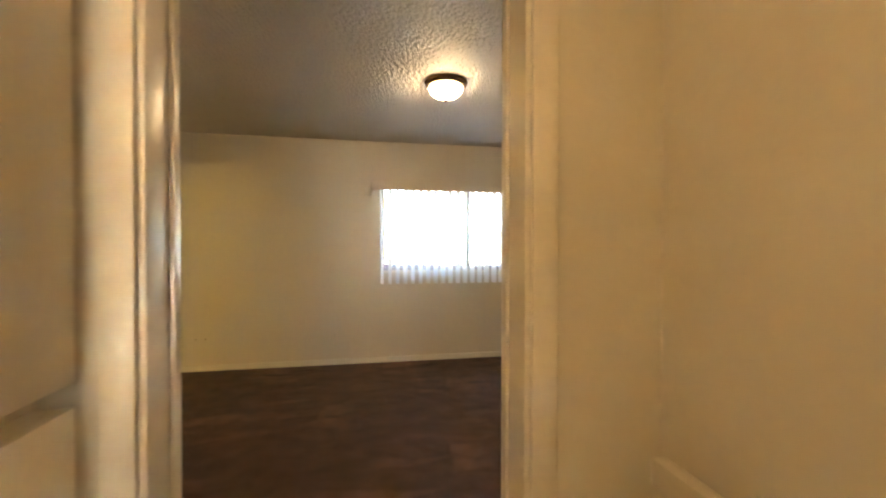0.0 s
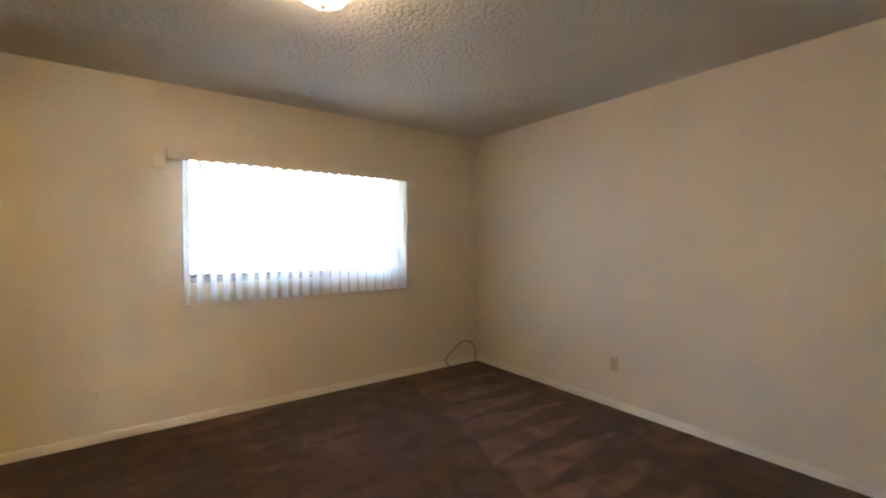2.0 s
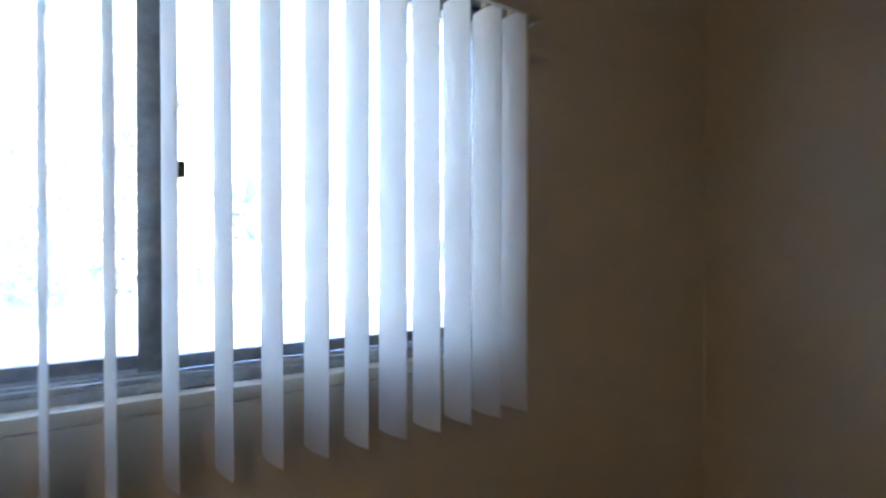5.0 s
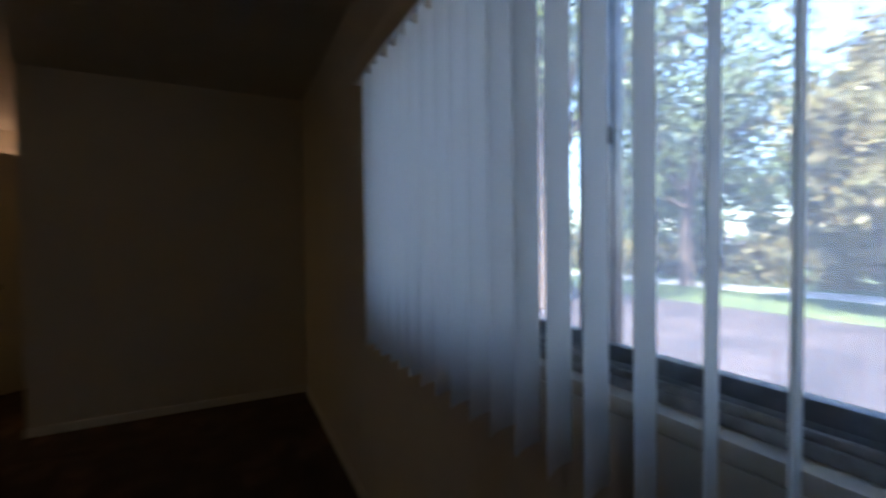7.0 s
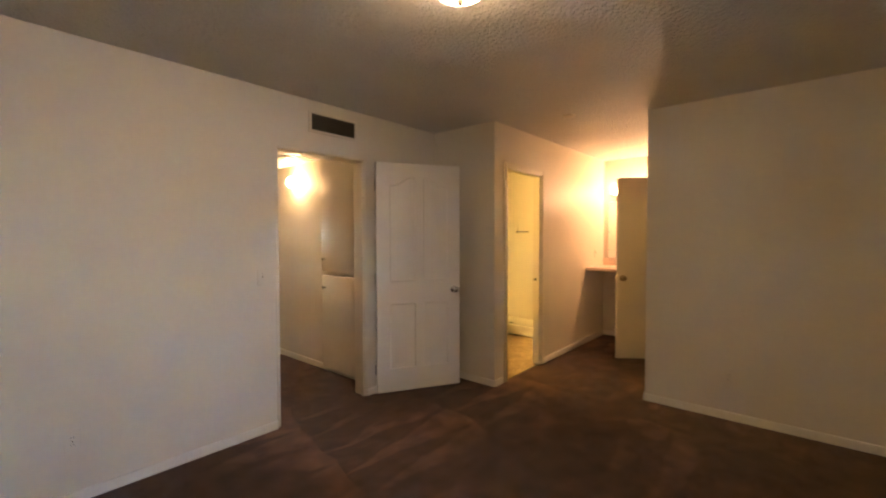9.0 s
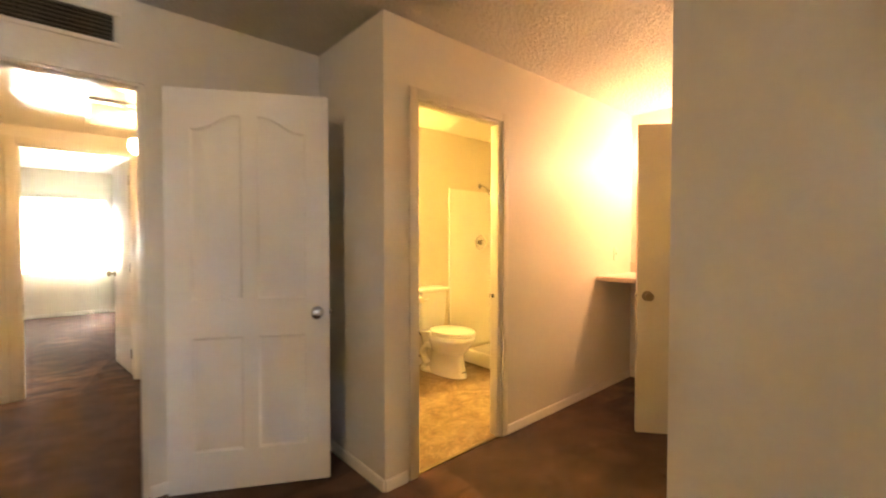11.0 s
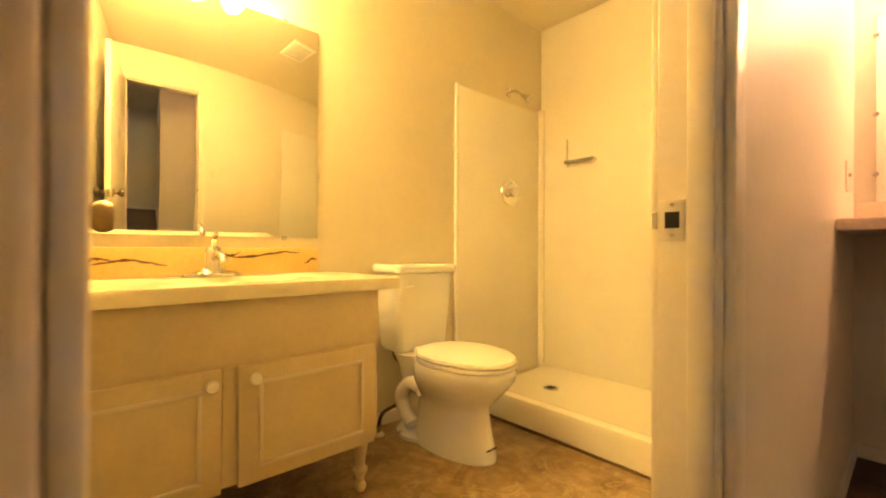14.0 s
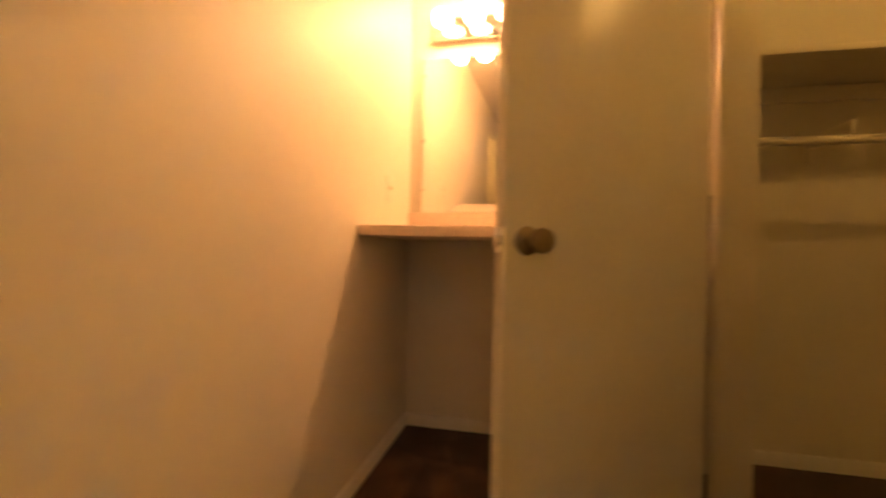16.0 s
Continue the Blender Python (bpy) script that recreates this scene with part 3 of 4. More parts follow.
def panel_leaf(w, h, thick):
    """Leaf with four moulded fields on both faces: two tall swooping ones above two square ones. Hinge at x=0, y from -thick to 0."""
    bm = B()
    fields = [(0.115, w / 2 - 0.035, 0.20, 0.78, 0), (w / 2 + 0.035, w - 0.115, 0.20, 0.78, 0),
              (0.115, w / 2 - 0.035, 0.97, 1.90, 1), (w / 2 + 0.035, w - 0.115, 0.97, 1.90, -1)]
    for y, sgn in ((0.0, 1), (-thick, -1)):
        edges = []
        corner = [bm.verts.new(p) for p in ((0, y, 0), (w, y, 0), (w, y, h), (0, y, h))]
        edges += [bm.edges.new((corner[i], corner[(i + 1) % 4])) for i in range(4)]
        for x0, x1, z0, z1, arch in fields:
            before = set(bm.verts)
            out = panel_mesh(bm, w, z0, z1, x0, x1, y, sgn, arch)
            ring = [v for v in bm.verts if v not in before][:len(out)]
            for i in range(len(ring)):
                e = bm.edges.get((ring[i], ring[(i + 1) % len(ring)]))
                edges.append(e)
        bmesh.ops.triangle_fill(bm, edges=edges, use_beauty=True)
    box_edges = [((0, 0), (w, 0)), ((w, 0), (w, h)), ((w, h), (0, h)), ((0, h), (0, 0))]
    for (xa, za), (xb, zb) in box_edges:
        bm.faces.new([bm.verts.new(p) for p in ((xa, 0, za), (xb, 0, zb), (xb, -thick, zb), (xa, -thick, za))])
    bmesh.ops.remove_doubles(bm, verts=bm.verts, dist=1e-5)
    bmesh.ops.recalc_face_normals(bm, faces=bm.faces)
    return bm


def hinges(t, thick, h):
    for z in (0.2, h / 2, h - 0.2):
        part("hinge", lathe(B(), [(0.0, 0), (0.006, 0), (0.006, 0.09), (0.0, 0.09)], 10, pose(-0.004, 0.004, z - 0.045)), M_CHROME, t)


def latch_plate(t, w, thick, z):
    part("latch_plate", box(B(), w, w + 0.0015, -thick / 2 - 0.012, -thick / 2 + 0.012, z - 0.028, z + 0.028), M_CHROME, t)
    part("latch_bolt", box(B(), w + 0.0015, w + 0.012, -thick / 2 - 0.007, -thick / 2 + 0.007, z - 0.01, z + 0.01, 0.003), M_CHROME, t)


bed_door = thing("bedroom_door", "white moulded panel door with swooping panels, swung wide open", "door", (-3.70, YS + 0.04, 0.018), 151.0)
LW = 0.778
part("leaf", panel_leaf(LW, 2.02, 0.035), M_DOOR, bed_door, smooth=20)
knob(bed_door, (LW - 0.06, 0, 0.89), 1, M_CHROME)
knob(bed_door, (LW - 0.06, -0.035, 0.89), -1, M_CHROME)
hinges(bed_door, 0.035, 2.02)
latch_plate(bed_door, LW, 0.035, 0.89)


def slab_door(name, label, at, turn, w, knob_z, flip=1):
    d = thing(name, label, "door", at, turn)
    part("leaf", box(B(), 0, w, -0.035, 0, 0, 2.02, 0.002), M_TRIM, d)
    knob(d, (w - 0.06, 0, knob_z), 1, M_BRONZE)
    knob(d, (w - 0.06, -0.035, knob_z), -1, M_BRONZE)
    hinges(d, 0.035, 2.02)
    latch_plate(d, w, 0.035, knob_z)
    return d


slab_door("closet_door", "flat cream slab closet door standing open", (-6.565, YW - 0.02, 0.018), -51.5, 0.712, 0.905)
slab_door("bathroom_door", "flat cream slab bathroom door opened against the wall", (-4.712, YB - TB - 0.014, 0.012), -89.6, 0.71, 0.92)
slab_door("far_bedroom_door", "cream second bedroom door standing open at the hall end", (-3.76, YH - T - 0.02, 0.015), -84, 0.72, 0.92)

# ---- bathroom ----
vanity = thing("bathroom_vanity", "cream painted bathroom vanity on turned legs with two doors", "vanity", (-5.60, YBS, 0))
VW, VD = 0.955, 0.475
bm = B()
box(bm, 0, VW, 0.002, VD, 0.195, 0.732, 0.003)
part("body", bm, M_VANITY, vanity)
for x0, x1, kx in ((0.02, 0.478, 0.438), (0.523, 0.94, 0.553)):
    d = part("cabinet_door", box(B(), x0, x1, VD + 0.001, VD + 0.018, 0.19, 0.539, 0.004), M_VANITY, vanity)
    a, b, c, e = x0 + 0.05, x1 - 0.055, 0.235, 0.492
    for q in ((a, b, c, c + 0.012), (a, b, e - 0.012, e), (a, a + 0.012, c + 0.0125, e - 0.0125), (b - 0.012, b, c + 0.0125, e - 0.0125)):
        part("bead", box(B(), q[0], q[1], VD + 0.018, VD + 0.026, q[2], q[3], 0.003), M_TRIM, d)
    part("door_knob", lathe(B(), [(0, 0), (0.009, 0), (0.008, 0.012), (0.016, 0.018), (0.019, 0.027), (0.015, 0.035), (0, 0.038)], 18, pose(kx, VD + 0.018, 0.503) @ Matrix.Rotation(radians(-90), 4, "X")), M_PORC, d, "round white porcelain knob")
part("valley_stile", box(B(), 0.483, 0.518, VD + 0.0005, VD + 0.006, 0.20, 0.539, 0.002), M_VANITY, vanity)
part("rail", box(B(), 0.0, VW, VD + 0.0005, VD + 0.006, 0.55, 0.73, 0.002), M_VANITY, vanity)
leg_prof = [(0.0, 0), (0.015, 0), (0.021, 0.010), (0.021, 0.022), (0.012, 0.034), (0.014, 0.05), (0.024, 0.068), (0.026, 0.078), (0.018, 0.09), (0.016, 0.10), (0.021, 0.13), (0.026, 0.16), (0.028, 0.194), (0, 0.194)]
for x in (0.045, VW - 0.045):
    for y in (0.05, VD - 0.04):
        part("leg", lathe(B(), leg_prof, 16, pose(x, y, 0)), M_VANITY, vanity)
top = thing("basin_worktop", "cream cultured marble vanity top with moulded basin", "worktop", (-5.675, YBS, 0.733))
TW, TD = 1.03, 0.51
bm = B()
cx, cy, rx, ry, n = 0.505, 0.265, 0.215, 0.155, 40
def edge_point(a):
    c, s2 = math.cos(a), math.sin(a)
    k = min((TW - cx if c > 0 else cx) / max(abs(c), 1e-6), (TD - cy if s2 > 0 else cy) / max(abs(s2), 1e-6))
    return cx + c * k, cy + s2 * k
angs = sorted([2 * math.pi * i / n for i in range(n)] + [math.atan2(yy - cy, xx - cx) % (2 * math.pi) for xx in (0.0, TW) for yy in (0.0, TD)])
rings = [[(*edge_point(a), 0.0) for a in angs], [(*edge_point(a), 0.036) for a in angs]]
rings.append([(cx + (edge_point(a)[0] - cx) * 0.985, cy + (edge_point(a)[1] - cy) * 0.985, 0.043) for a in angs])
for k, z in ((1.0, 0.043), (0.96, 0.034), (0.85, -0.02), (0.6, -0.07), (0.25, -0.095), (0.06, -0.1)):
    rings.append([(cx + rx * k * math.cos(a), cy + ry * k * math.sin(a), z) for a in angs])
rows = [[bm.verts.new(p) for p in r] for r in rings]
for a, b in zip(rows, rows[1:]):
    for i in range(len(angs)):
        bm.faces.new((a[i], a[(i + 1) % len(angs)], b[(i + 1) % len(angs)], b[i]))
bm.faces.new(rows[-1])
bmesh.ops.recalc_face_normals(bm, faces=bm.faces)
part("basin_top", bm, M_MARBLE, top, smooth=50)
splash = solid("backsplash", box(B(), -5.587, -4.645, YBS + 0.001, YBS + 0.02, 0.778, 0.882, 0.003), M_SPLASH, "worn yellow backsplash board with peeling brown streaks", "backsplash")
wr = random.Random(9)
for x, z, L in ((-5.50, 0.856, 0.30), (-5.02, 0.828, 0.22), (-4.86, 0.834, 0.12), (-5.58, 0.828, 0.06), (-5.26, 0.863, 0.10)):
    bm = B()
    up, dn = [], []
    for i in range(15):
        u = i / 14
        zc = z + 0.010 * math.sin(u * 5 + x * 9) + wr.uniform(-0.002, 0.002)
        h = 0.001 + 0.0045 * math.sin(math.pi * u) * wr.uniform(0.4, 1.3)
        up.append((x + L * u, YBS + 0.0212, zc + h))
        dn.append((x + L * u, YBS + 0.0212, zc - h))
    bm.faces.new([bm.verts.new(p) for p in up + dn[::-1]])
    part("stain", bm, M_HOSE, splash, "brown peeled streak", smooth=0)
mir = thing("bathroom_mirror", "frameless wall mirror above the bathroom vanity", "mirror", (0, 0, 0))
part("silvered_glass", box(B(), -5.586, -4.66, YBS + 0.002, YBS + 0.008, 0.926, 1.842, 0.0015), M_MIRROR, mir)
for x in (-5.45, -4.75):
    for z in (0.924, 1.844):
        part("clip", box(B(), x, x + 0.02, YBS + 0.001, YBS + 0.011, z - 0.008, z + 0.008, 0.002), M_CHROME, mir)

faucet = thing("basin_faucet", "chrome single-lever basin faucet on the vanity top", "faucet", (-5.15, YBS + 0.085, 0.777))
faucet.scale = (1.2, 1.2, 1.1)
bm = B()
lathe(bm, [(0.0, 0), (0.085, 0), (0.08, 0.010), (0.035, 0.022), (0.026, 0.035), (0.023, 0.065), (0.024, 0.075), (0, 0.08)], 28, squash=(1, 0.36))
part("body", bm, M_CHROME, faucet)
part("column", lathe(B(), [(0, 0.01), (0.024, 0.012), (0.021, 0.07), (0.023, 0.085), (0.018, 0.098), (0, 0.1)], 20), M_CHROME, faucet)
part("spout", tube(B(), smooth_path([(0, 0.01, 0.055), (0, 0.06, 0.075), (0, 0.105, 0.065), (0, 0.115, 0.05)], 5), 0.011, 12), M_CHROME, faucet)
part("lever", tube(B(), smooth_path([(0, 0, 0.095), (0, 0.01, 0.125), (0, 0.045, 0.14)], 5), 0.011, 12, 0.007), M_CHROME, faucet)

# toilet
tl = thing("toilet", "white two-piece toilet with closed seat lid", "toilet", (-6.055, YBS, 0))
tl.scale = (1, 1, 0.985)
def oval(cx, cy, rx, ryb, ryf, z, n=36):
    """An egg-shaped ring: ryb behind, ryf in front."""
    return [(cx + rx * math.sin(2 * math.pi * i / n), cy + (ryf if math.cos(2 * math.pi * i / n) > 0 else ryb) * math.cos(2 * math.pi * i / n), z) for i in range(n)]
bm = B()
loft(bm, [oval(0, 0.36, 0.122, 0.20, 0.275, 0.0), oval(0, 0.36, 0.123, 0.20, 0.276, 0.02), oval(0, 0.362, 0.114, 0.18, 0.252, 0.10), oval(0, 0.367, 0.108, 0.17, 0.228, 0.19),
          oval(0, 0.375, 0.118, 0.17, 0.228, 0.225), oval(0, 0.40, 0.150, 0.185, 0.240, 0.262), oval(0, 0.42, 0.180, 0.205, 0.258, 0.305), oval(0, 0.43, 0.192, 0.215, 0.28, 0.345), oval(0, 0.435, 0.194, 0.22, 0.286, 0.378),
          oval(0, 0.435, 0.188, 0.215, 0.278, 0.395)])
part("bowl", bm, M_PORC, tl)
bm = B()
loft(bm, [oval(0, 0.20, 0.14, 0.14, 0.14, z, 24) for z in (0.0, 0.018)] + [oval(0, 0.20, 0.088, 0.14, 0.13, 0.05, 24), oval(0, 0.19, 0.085, 0.12, 0.13, 0.2, 24), oval(0, 0.18, 0.12, 0.12, 0.14, 0.33, 24), oval(0, 0.17, 0.15, 0.12, 0.14, 0.395, 24)])
part("pedestal_back", bm, M_PORC, tl)
for sx in (1, -1):
    part("trapway", tube(B(), smooth_path([(sx * 0.10, 0.30, 0.25), (sx * 0.105, 0.22, 0.26), (sx * 0.105, 0.15, 0.19), (sx * 0.10, 0.17, 0.12), (sx * 0.105, 0.23, 0.07)], 5), 0.034, 12), M_PORC, tl)
    part("bolt_cap", lathe(B(), [(0, 0.0), (0.014, 0.0), (0.012, 0.014), (0, 0.018)], 12, pose(sx * 0.125, 0.17, 0.012)), M_PLATE, tl)
bm = B()
loft(bm, [oval(0, 0.44, 0.187, 0.20, 0.278, 0.398), oval(0, 0.44, 0.190, 0.205, 0.283, 0.405), oval(0, 0.44, 0.188, 0.20, 0.28, 0.414)])
part("seat", bm, M_PORC, tl)
bm = B()
loft(bm, [oval(0, 0.44, 0.186, 0.205, 0.276, 0.418), oval(0, 0.44, 0.190, 0.208, 0.281, 0.425), oval(0, 0.44, 0.185, 0.20, 0.272, 0.436), oval(0, 0.44, 0.12, 0.13, 0.18, 0.444), oval(0, 0.44, 0.03, 0.03, 0.05, 0.446)])
part("seat_lid", bm, M_PORC, tl)
for sx in (-0.07, 0.07):
    part("seat_hinge", box(B(), sx - 0.022, sx + 0.022, 0.225, 0.255, 0.398, 0.43, 0.006), M_PORC, tl)
def rrect(w, y0, y1, z, r=0.03, n=6):
    pts = []
    for cx, cy, a0 in ((w - r, y1 - r, 0), (-w + r, y1 - r, 90), (-w + r, y0 + r, 180), (w - r, y0 + r, 270)):
        for i in range(n + 1):
            a = radians(a0 + 90 * i / n)
            pts.append((cx + r * math.cos(a), cy + r * math.sin(a), z))
    return pts
bm = B()
loft(bm, [rrect(0.142, 0.025, 0.185, 0.40), rrect(0.152, 0.02, 0.195, 0.42), rrect(0.166, 0.015, 0.205, 0.60), rrect(0.176, 0.012, 0.212, 0.775)])
part("tank", bm, M_PORC, tl)
bm = B()
loft(bm, [rrect(0.186, 0.006, 0.222, 0.777), rrect(0.191, 0.004, 0.228, 0.785), rrect(0.191, 0.004, 0.228, 0.808), rrect(0.184, 0.01, 0.22, 0.82)])
part("tank_lid", bm, M_PORC, tl)
part("flush_lever", tube(B(), smooth_path([(0.11, 0.205, 0.72), (0.11, 0.235, 0.72), (0.125, 0.24, 0.718), (0.172, 0.245, 0.712)], 5), 0.008, 10), M_PORC, tl, "white flush lever")
bm = B()
for i in range(6):
    box(bm, -0.03 + i * 0.010, -0.022 + i * 0.010, 0.625, 0.6295, 0.055, 0.061)
part("mark", bm, M_DARK, tl, "small dark printed mark", smooth=0)
hose = thing("water_supply_hose", "brown braided toilet supply hose with floor escutcheon", "supply hose", (-5.855, YBS, 0))
part("hose", tube(B(), smooth_path([(-0.085, 0.10, 0.41), (-0.08, 0.12, 0.36), (-0.14, 0.16, 0.28), (-0.16, 0.16, 0.2), (-0.09, 0.13, 0.14), (-0.02, 0.10, 0.10), (0.0, 0.09, 0.02)], 7), 0.009, 10), M_HOSE, hose)
part("nut", lathe(B(), [(0, 0), (0.017, 0), (0.017, 0.03), (0, 0.03)], 6, pose(-0.085, 0.10, 0.385)), M_HOSE, hose)
part("escutcheon", lathe(B(), [(0, 0.001), (0.032, 0.001), (0.026, 0.01), (0.012, 0.014), (0, 0.014)], 20, pose(0, 0.09, 0)), M_PORC, hose)
part("valve_body", lathe(B(), [(0, 0.01), (0.012, 0.01), (0.012, 0.05), (0, 0.05)], 12, pose(0, 0.09, 0)), M_CHROME, hose)

# shower
sh = thing("shower_stall", "cream acrylic shower stall with raised curb", "shower", (0, 0, 0))
SX = -6.43
bm = B()
prof = [(XV + 0.012, 0.001), (SX, 0.001), (SX + 0.004, 0.11), (SX - 0.004, 0.135), (SX - 0.02, 0.142), (SX - 0.055, 0.142), (SX - 0.075, 0.13), (SX - 0.085, 0.06), (SX - 0.11, 0.05), (XV + 0.36, 0.042), (XV + 0.06, 0.05), (XV + 0.012, 0.07)]
loft(bm, [[(x, y, z) for x, z in prof] for y in (YBS + 0.012, YB - TB - 0.012)])
part("pan", bm, M_ACRYL, sh)
part("drain", lathe(B(), [(0, 0), (0.045, 0), (0.045, 0.004), (0.036, 0.006), (0, 0.006)], 24, pose(XV + 0.345, -4.10, 0.043)), M_CHROME, sh)
bm = B()
for i in range(5):
    box(bm, XV + 0.317 + i * 0.012, XV + 0.323 + i * 0.012, -4.125, -4.075, 0.0492, 0.0498)
part("drain_slot", bm, M_DARK, sh, smooth=0)
part("back_panel", box(B(), XV + 0.001, XV + 0.010, YBS + 0.011, YB - TB - 0.011, 0.07, 2.435, 0.002), M_ACRYL, sh)
part("side_panel", box(B(), XV + 0.012, -6.455, YBS + 0.001, YBS + 0.010, 0.07, 1.84, 0.002), M_ACRYL, sh)
part("side_panel", box(B(), XV + 0.012, -6.455, YB - TB - 0.010, YB - TB - 0.001, 0.07, 1.86, 0.002), M_ACRYL, sh)
part("edge_trim", box(B(), -6.454, -6.428, YBS + 0.001, YBS + 0.016, 0.07, 1.845, 0.005), M_PORC, sh)
part("corner_cove", lathe(B(), [(0, 0.07), (0.03, 0.07), (0.03, 1.86), (0, 1.86)], 16, pose(XV + 0.012, YBS + 0.012, 0)), M_ACRYL, sh)
bar = thing("shower_grab_bar", "small chrome bar on the shower wall", "bar", (XV + 0.010, -4.195, 1.462))
part("rod", tube(B(), [(0.035, 0, 0), (0.035, 0.1, 0), (0.035, 0.2, 0)], 0.011, 12), M_ALU, bar)
part("niche_rib", box(B(), 0.0005, 0.014, -0.012, -0.002, -0.03, 0.16, 0.004), M_ACRYL, bar, "moulded acrylic rib")
for y in (0.005, 0.195):
    part("post", lathe(B(), [(0, 0), (0.014, 0), (0.012, 0.03), (0.012, 0.042), (0, 0.045)], 14, pose(0.001, y, 0) @ Matrix.Rotation(radians(90), 4, "Y")), M_CHROME, bar)
head = thing("wall_shower", "chrome shower head on a short arm", "shower", (-6.905, YBS + 0.011, 1.905))
part("flange", lathe(B(), [(0, 0), (0.03, 0), (0.024, 0.01), (0.012, 0.014), (0, 0.014)], 20, Matrix.Rotation(radians(-90), 4, "X")), M_CHROME, head)
part("arm", tube(B(), smooth_path([(0, 0.0, 0), (0, 0.06, -0.005), (0, 0.12, -0.05)], 5), 0.0085, 10), M_CHROME, head)
part("nozzle", lathe(B(), [(0, -0.01), (0.014, -0.01), (0.017, 0.02), (0.026, 0.05), (0.028, 0.062), (0, 0.064)], 20, pose(0, 0.12, -0.05, -130)), M_CHROME, head)
sv = thing("shower_valve", "round chrome shower mixer valve", "valve", (-6.921, YBS + 0.011, 1.252))
part("escutcheon", lathe(B(), [(0, 0), (0.085, 0), (0.083, 0.006), (0.06, 0.012), (0, 0.014)], 32, Matrix.Rotation(radians(-90), 4, "X")), M_CHROME, sv)
part("handle", lathe(B(), [(0, 0.01), (0.03, 0.012), (0.027, 0.05), (0.033, 0.055), (0.033, 0.072), (0, 0.075)], 10, Matrix.Rotation(radians(-90), 4, "X")), M_CHROME, sv)


# ---- bulb bars ----
def bulb_bar(name, label, at, turn, count, gap, mat):
    """A wall bar with a row of round bulbs. Local x runs along it, local y stands out from the wall."""
    t = thing(name, label, "wall lamp", at, turn)
    L = gap * count
    part("bar", box(B(), -L / 2, L / 2, 0.001, 0.045, -0.062, 0.045, 0.006), M_CHROME, t, "polished chrome bar")
    for i in range(count):
        x = -L / 2 + gap * (i + 0.5)
        m = pose(x, 0.045, 0.0) @ Matrix.Rotation(radians(-90), 4, "X")
        s2 = part("socket", lathe(B(), [(0, 0), (0.024, 0), (0.022, 0.02), (0.016, 0.028), (0, 0.028)], 18, m), M_CHROME, t)
        part("bulb", lathe(B(), [(0.016, 0.024), (0.024, 0.033), (0.041, 0.05), (0.048, 0.075), (0.043, 0.1), (0.026, 0.118), (0, 0.125)], 22, m), mat, s2, "glowing round bulb")
    return t


bulb_bar("bathroom_light_bar", "chrome light bar with lit round bulbs over bathroom mirror", (-5.05, YBS, 1.985), 0, 4, 0.16, glow("lit_bath_bulb", WARM_BATH, BATH_LAMP))
bulb_bar("vanity_light_bar", "chrome light bar with lit round bulbs over recess mirror", (XV, -2.25, 2.0), -90, 6, 0.15, glow("lit_vanity_bulb", WARM_VANITY, VANITY_LAMP))

# ---- vanity recess ----
solid("recess_counter", box(B(), XV + 0.002, -6.637, YB + 0.002, YW - 0.002, 0.945, 0.984, 0.006), M_PEACH, "peach laminate counter fixed across the dressing recess", "counter")
solid("recess_backsplash", box(B(), XV + 0.001, XV + 0.02, YB + 0.002, YW - 0.002, 0.985, 1.082, 0.003), M_PEACH, "peach laminate backsplash behind the recess counter", "backsplash")
vm = thing("recess_mirror", "frameless wall mirror above the recess counter", "mirror", (0, 0, 0))
part("silvered_glass", box(B(), XV + 0.001, XV + 0.007, -2.745, -1.80, 1.086, 1.864, 0.0015), M_MIRROR, vm)
for z in (1.2, 1.45, 1.78):
    part("clip", box(B(), XV + 0.0005, XV + 0.011, -2.755, -2.737, z - 0.008, z + 0.008, 0.002), M_CHROME, vm)

# hall lamp
hl = thing("hall_sconce", "lit glass wall lamp in the hall", "wall lamp", (XHW, -4.93, 1.99))
part("backplate", lathe(B(), [(0, 0.001), (0.06, 0.001), (0.055, 0.015), (0.02, 0.03), (0, 0.03)], 24, Matrix.Rotation(radians(90), 4, "Y")), M_BRONZE, hl)
part("globe", lathe(B(), [(0, -0.065), (0.034, -0.06), (0.057, -0.03), (0.062, 0), (0.057, 0.03), (0.038, 0.053), (0, 0.06)], 24, pose(0.085, 0, 0)), glow("lit_hall_globe", WARM_HALL, HALL_LAMP), hl, "glowing white glass globe")

# ---- hall ----
lc = thing("linen_cabinet", "built-in glossy cream linen cabinet in the hall wall", "cabinet", (XHW + 0.09, 0, 0))
for z0, z1 in ((1.052, 2.14), (0.10, 1.008)):
    d = part("cabinet_door", box(B(), 0.003, 0.024, -4.34, YS - TS - 0.03, z0, z1, 0.003), M_TRIM, lc)
    part("pull", lathe(B(), [(0, 0), (0.012, 0), (0.009, 0.014), (0.016, 0.022), (0.014, 0.032), (0, 0.034)], 16, pose(0.024, -4.28, z0 + 0.12 if z0 > 1 else z1 - 0.12) @ Matrix.Rotation(radians(90), 4, "Y")), M_CHROME, d)
for z0, z1 in ((0.08, 1.002), (1.058, 2.17)):
    part("body", box(B(), -0.089, 0.0012, -4.36, YS - TS - 0.02, z0, z1, 0.003), M_TRIM, lc)
part("recess_back", box(B(), -0.089, -0.05, -4.36, YS - TS - 0.02, 1.0022, 1.0578), M_TRIM, lc)
hr = thing("wall_handrail", "cream painted wooden handrail along the hall wall", "handrail", (XHE, 0, 0))
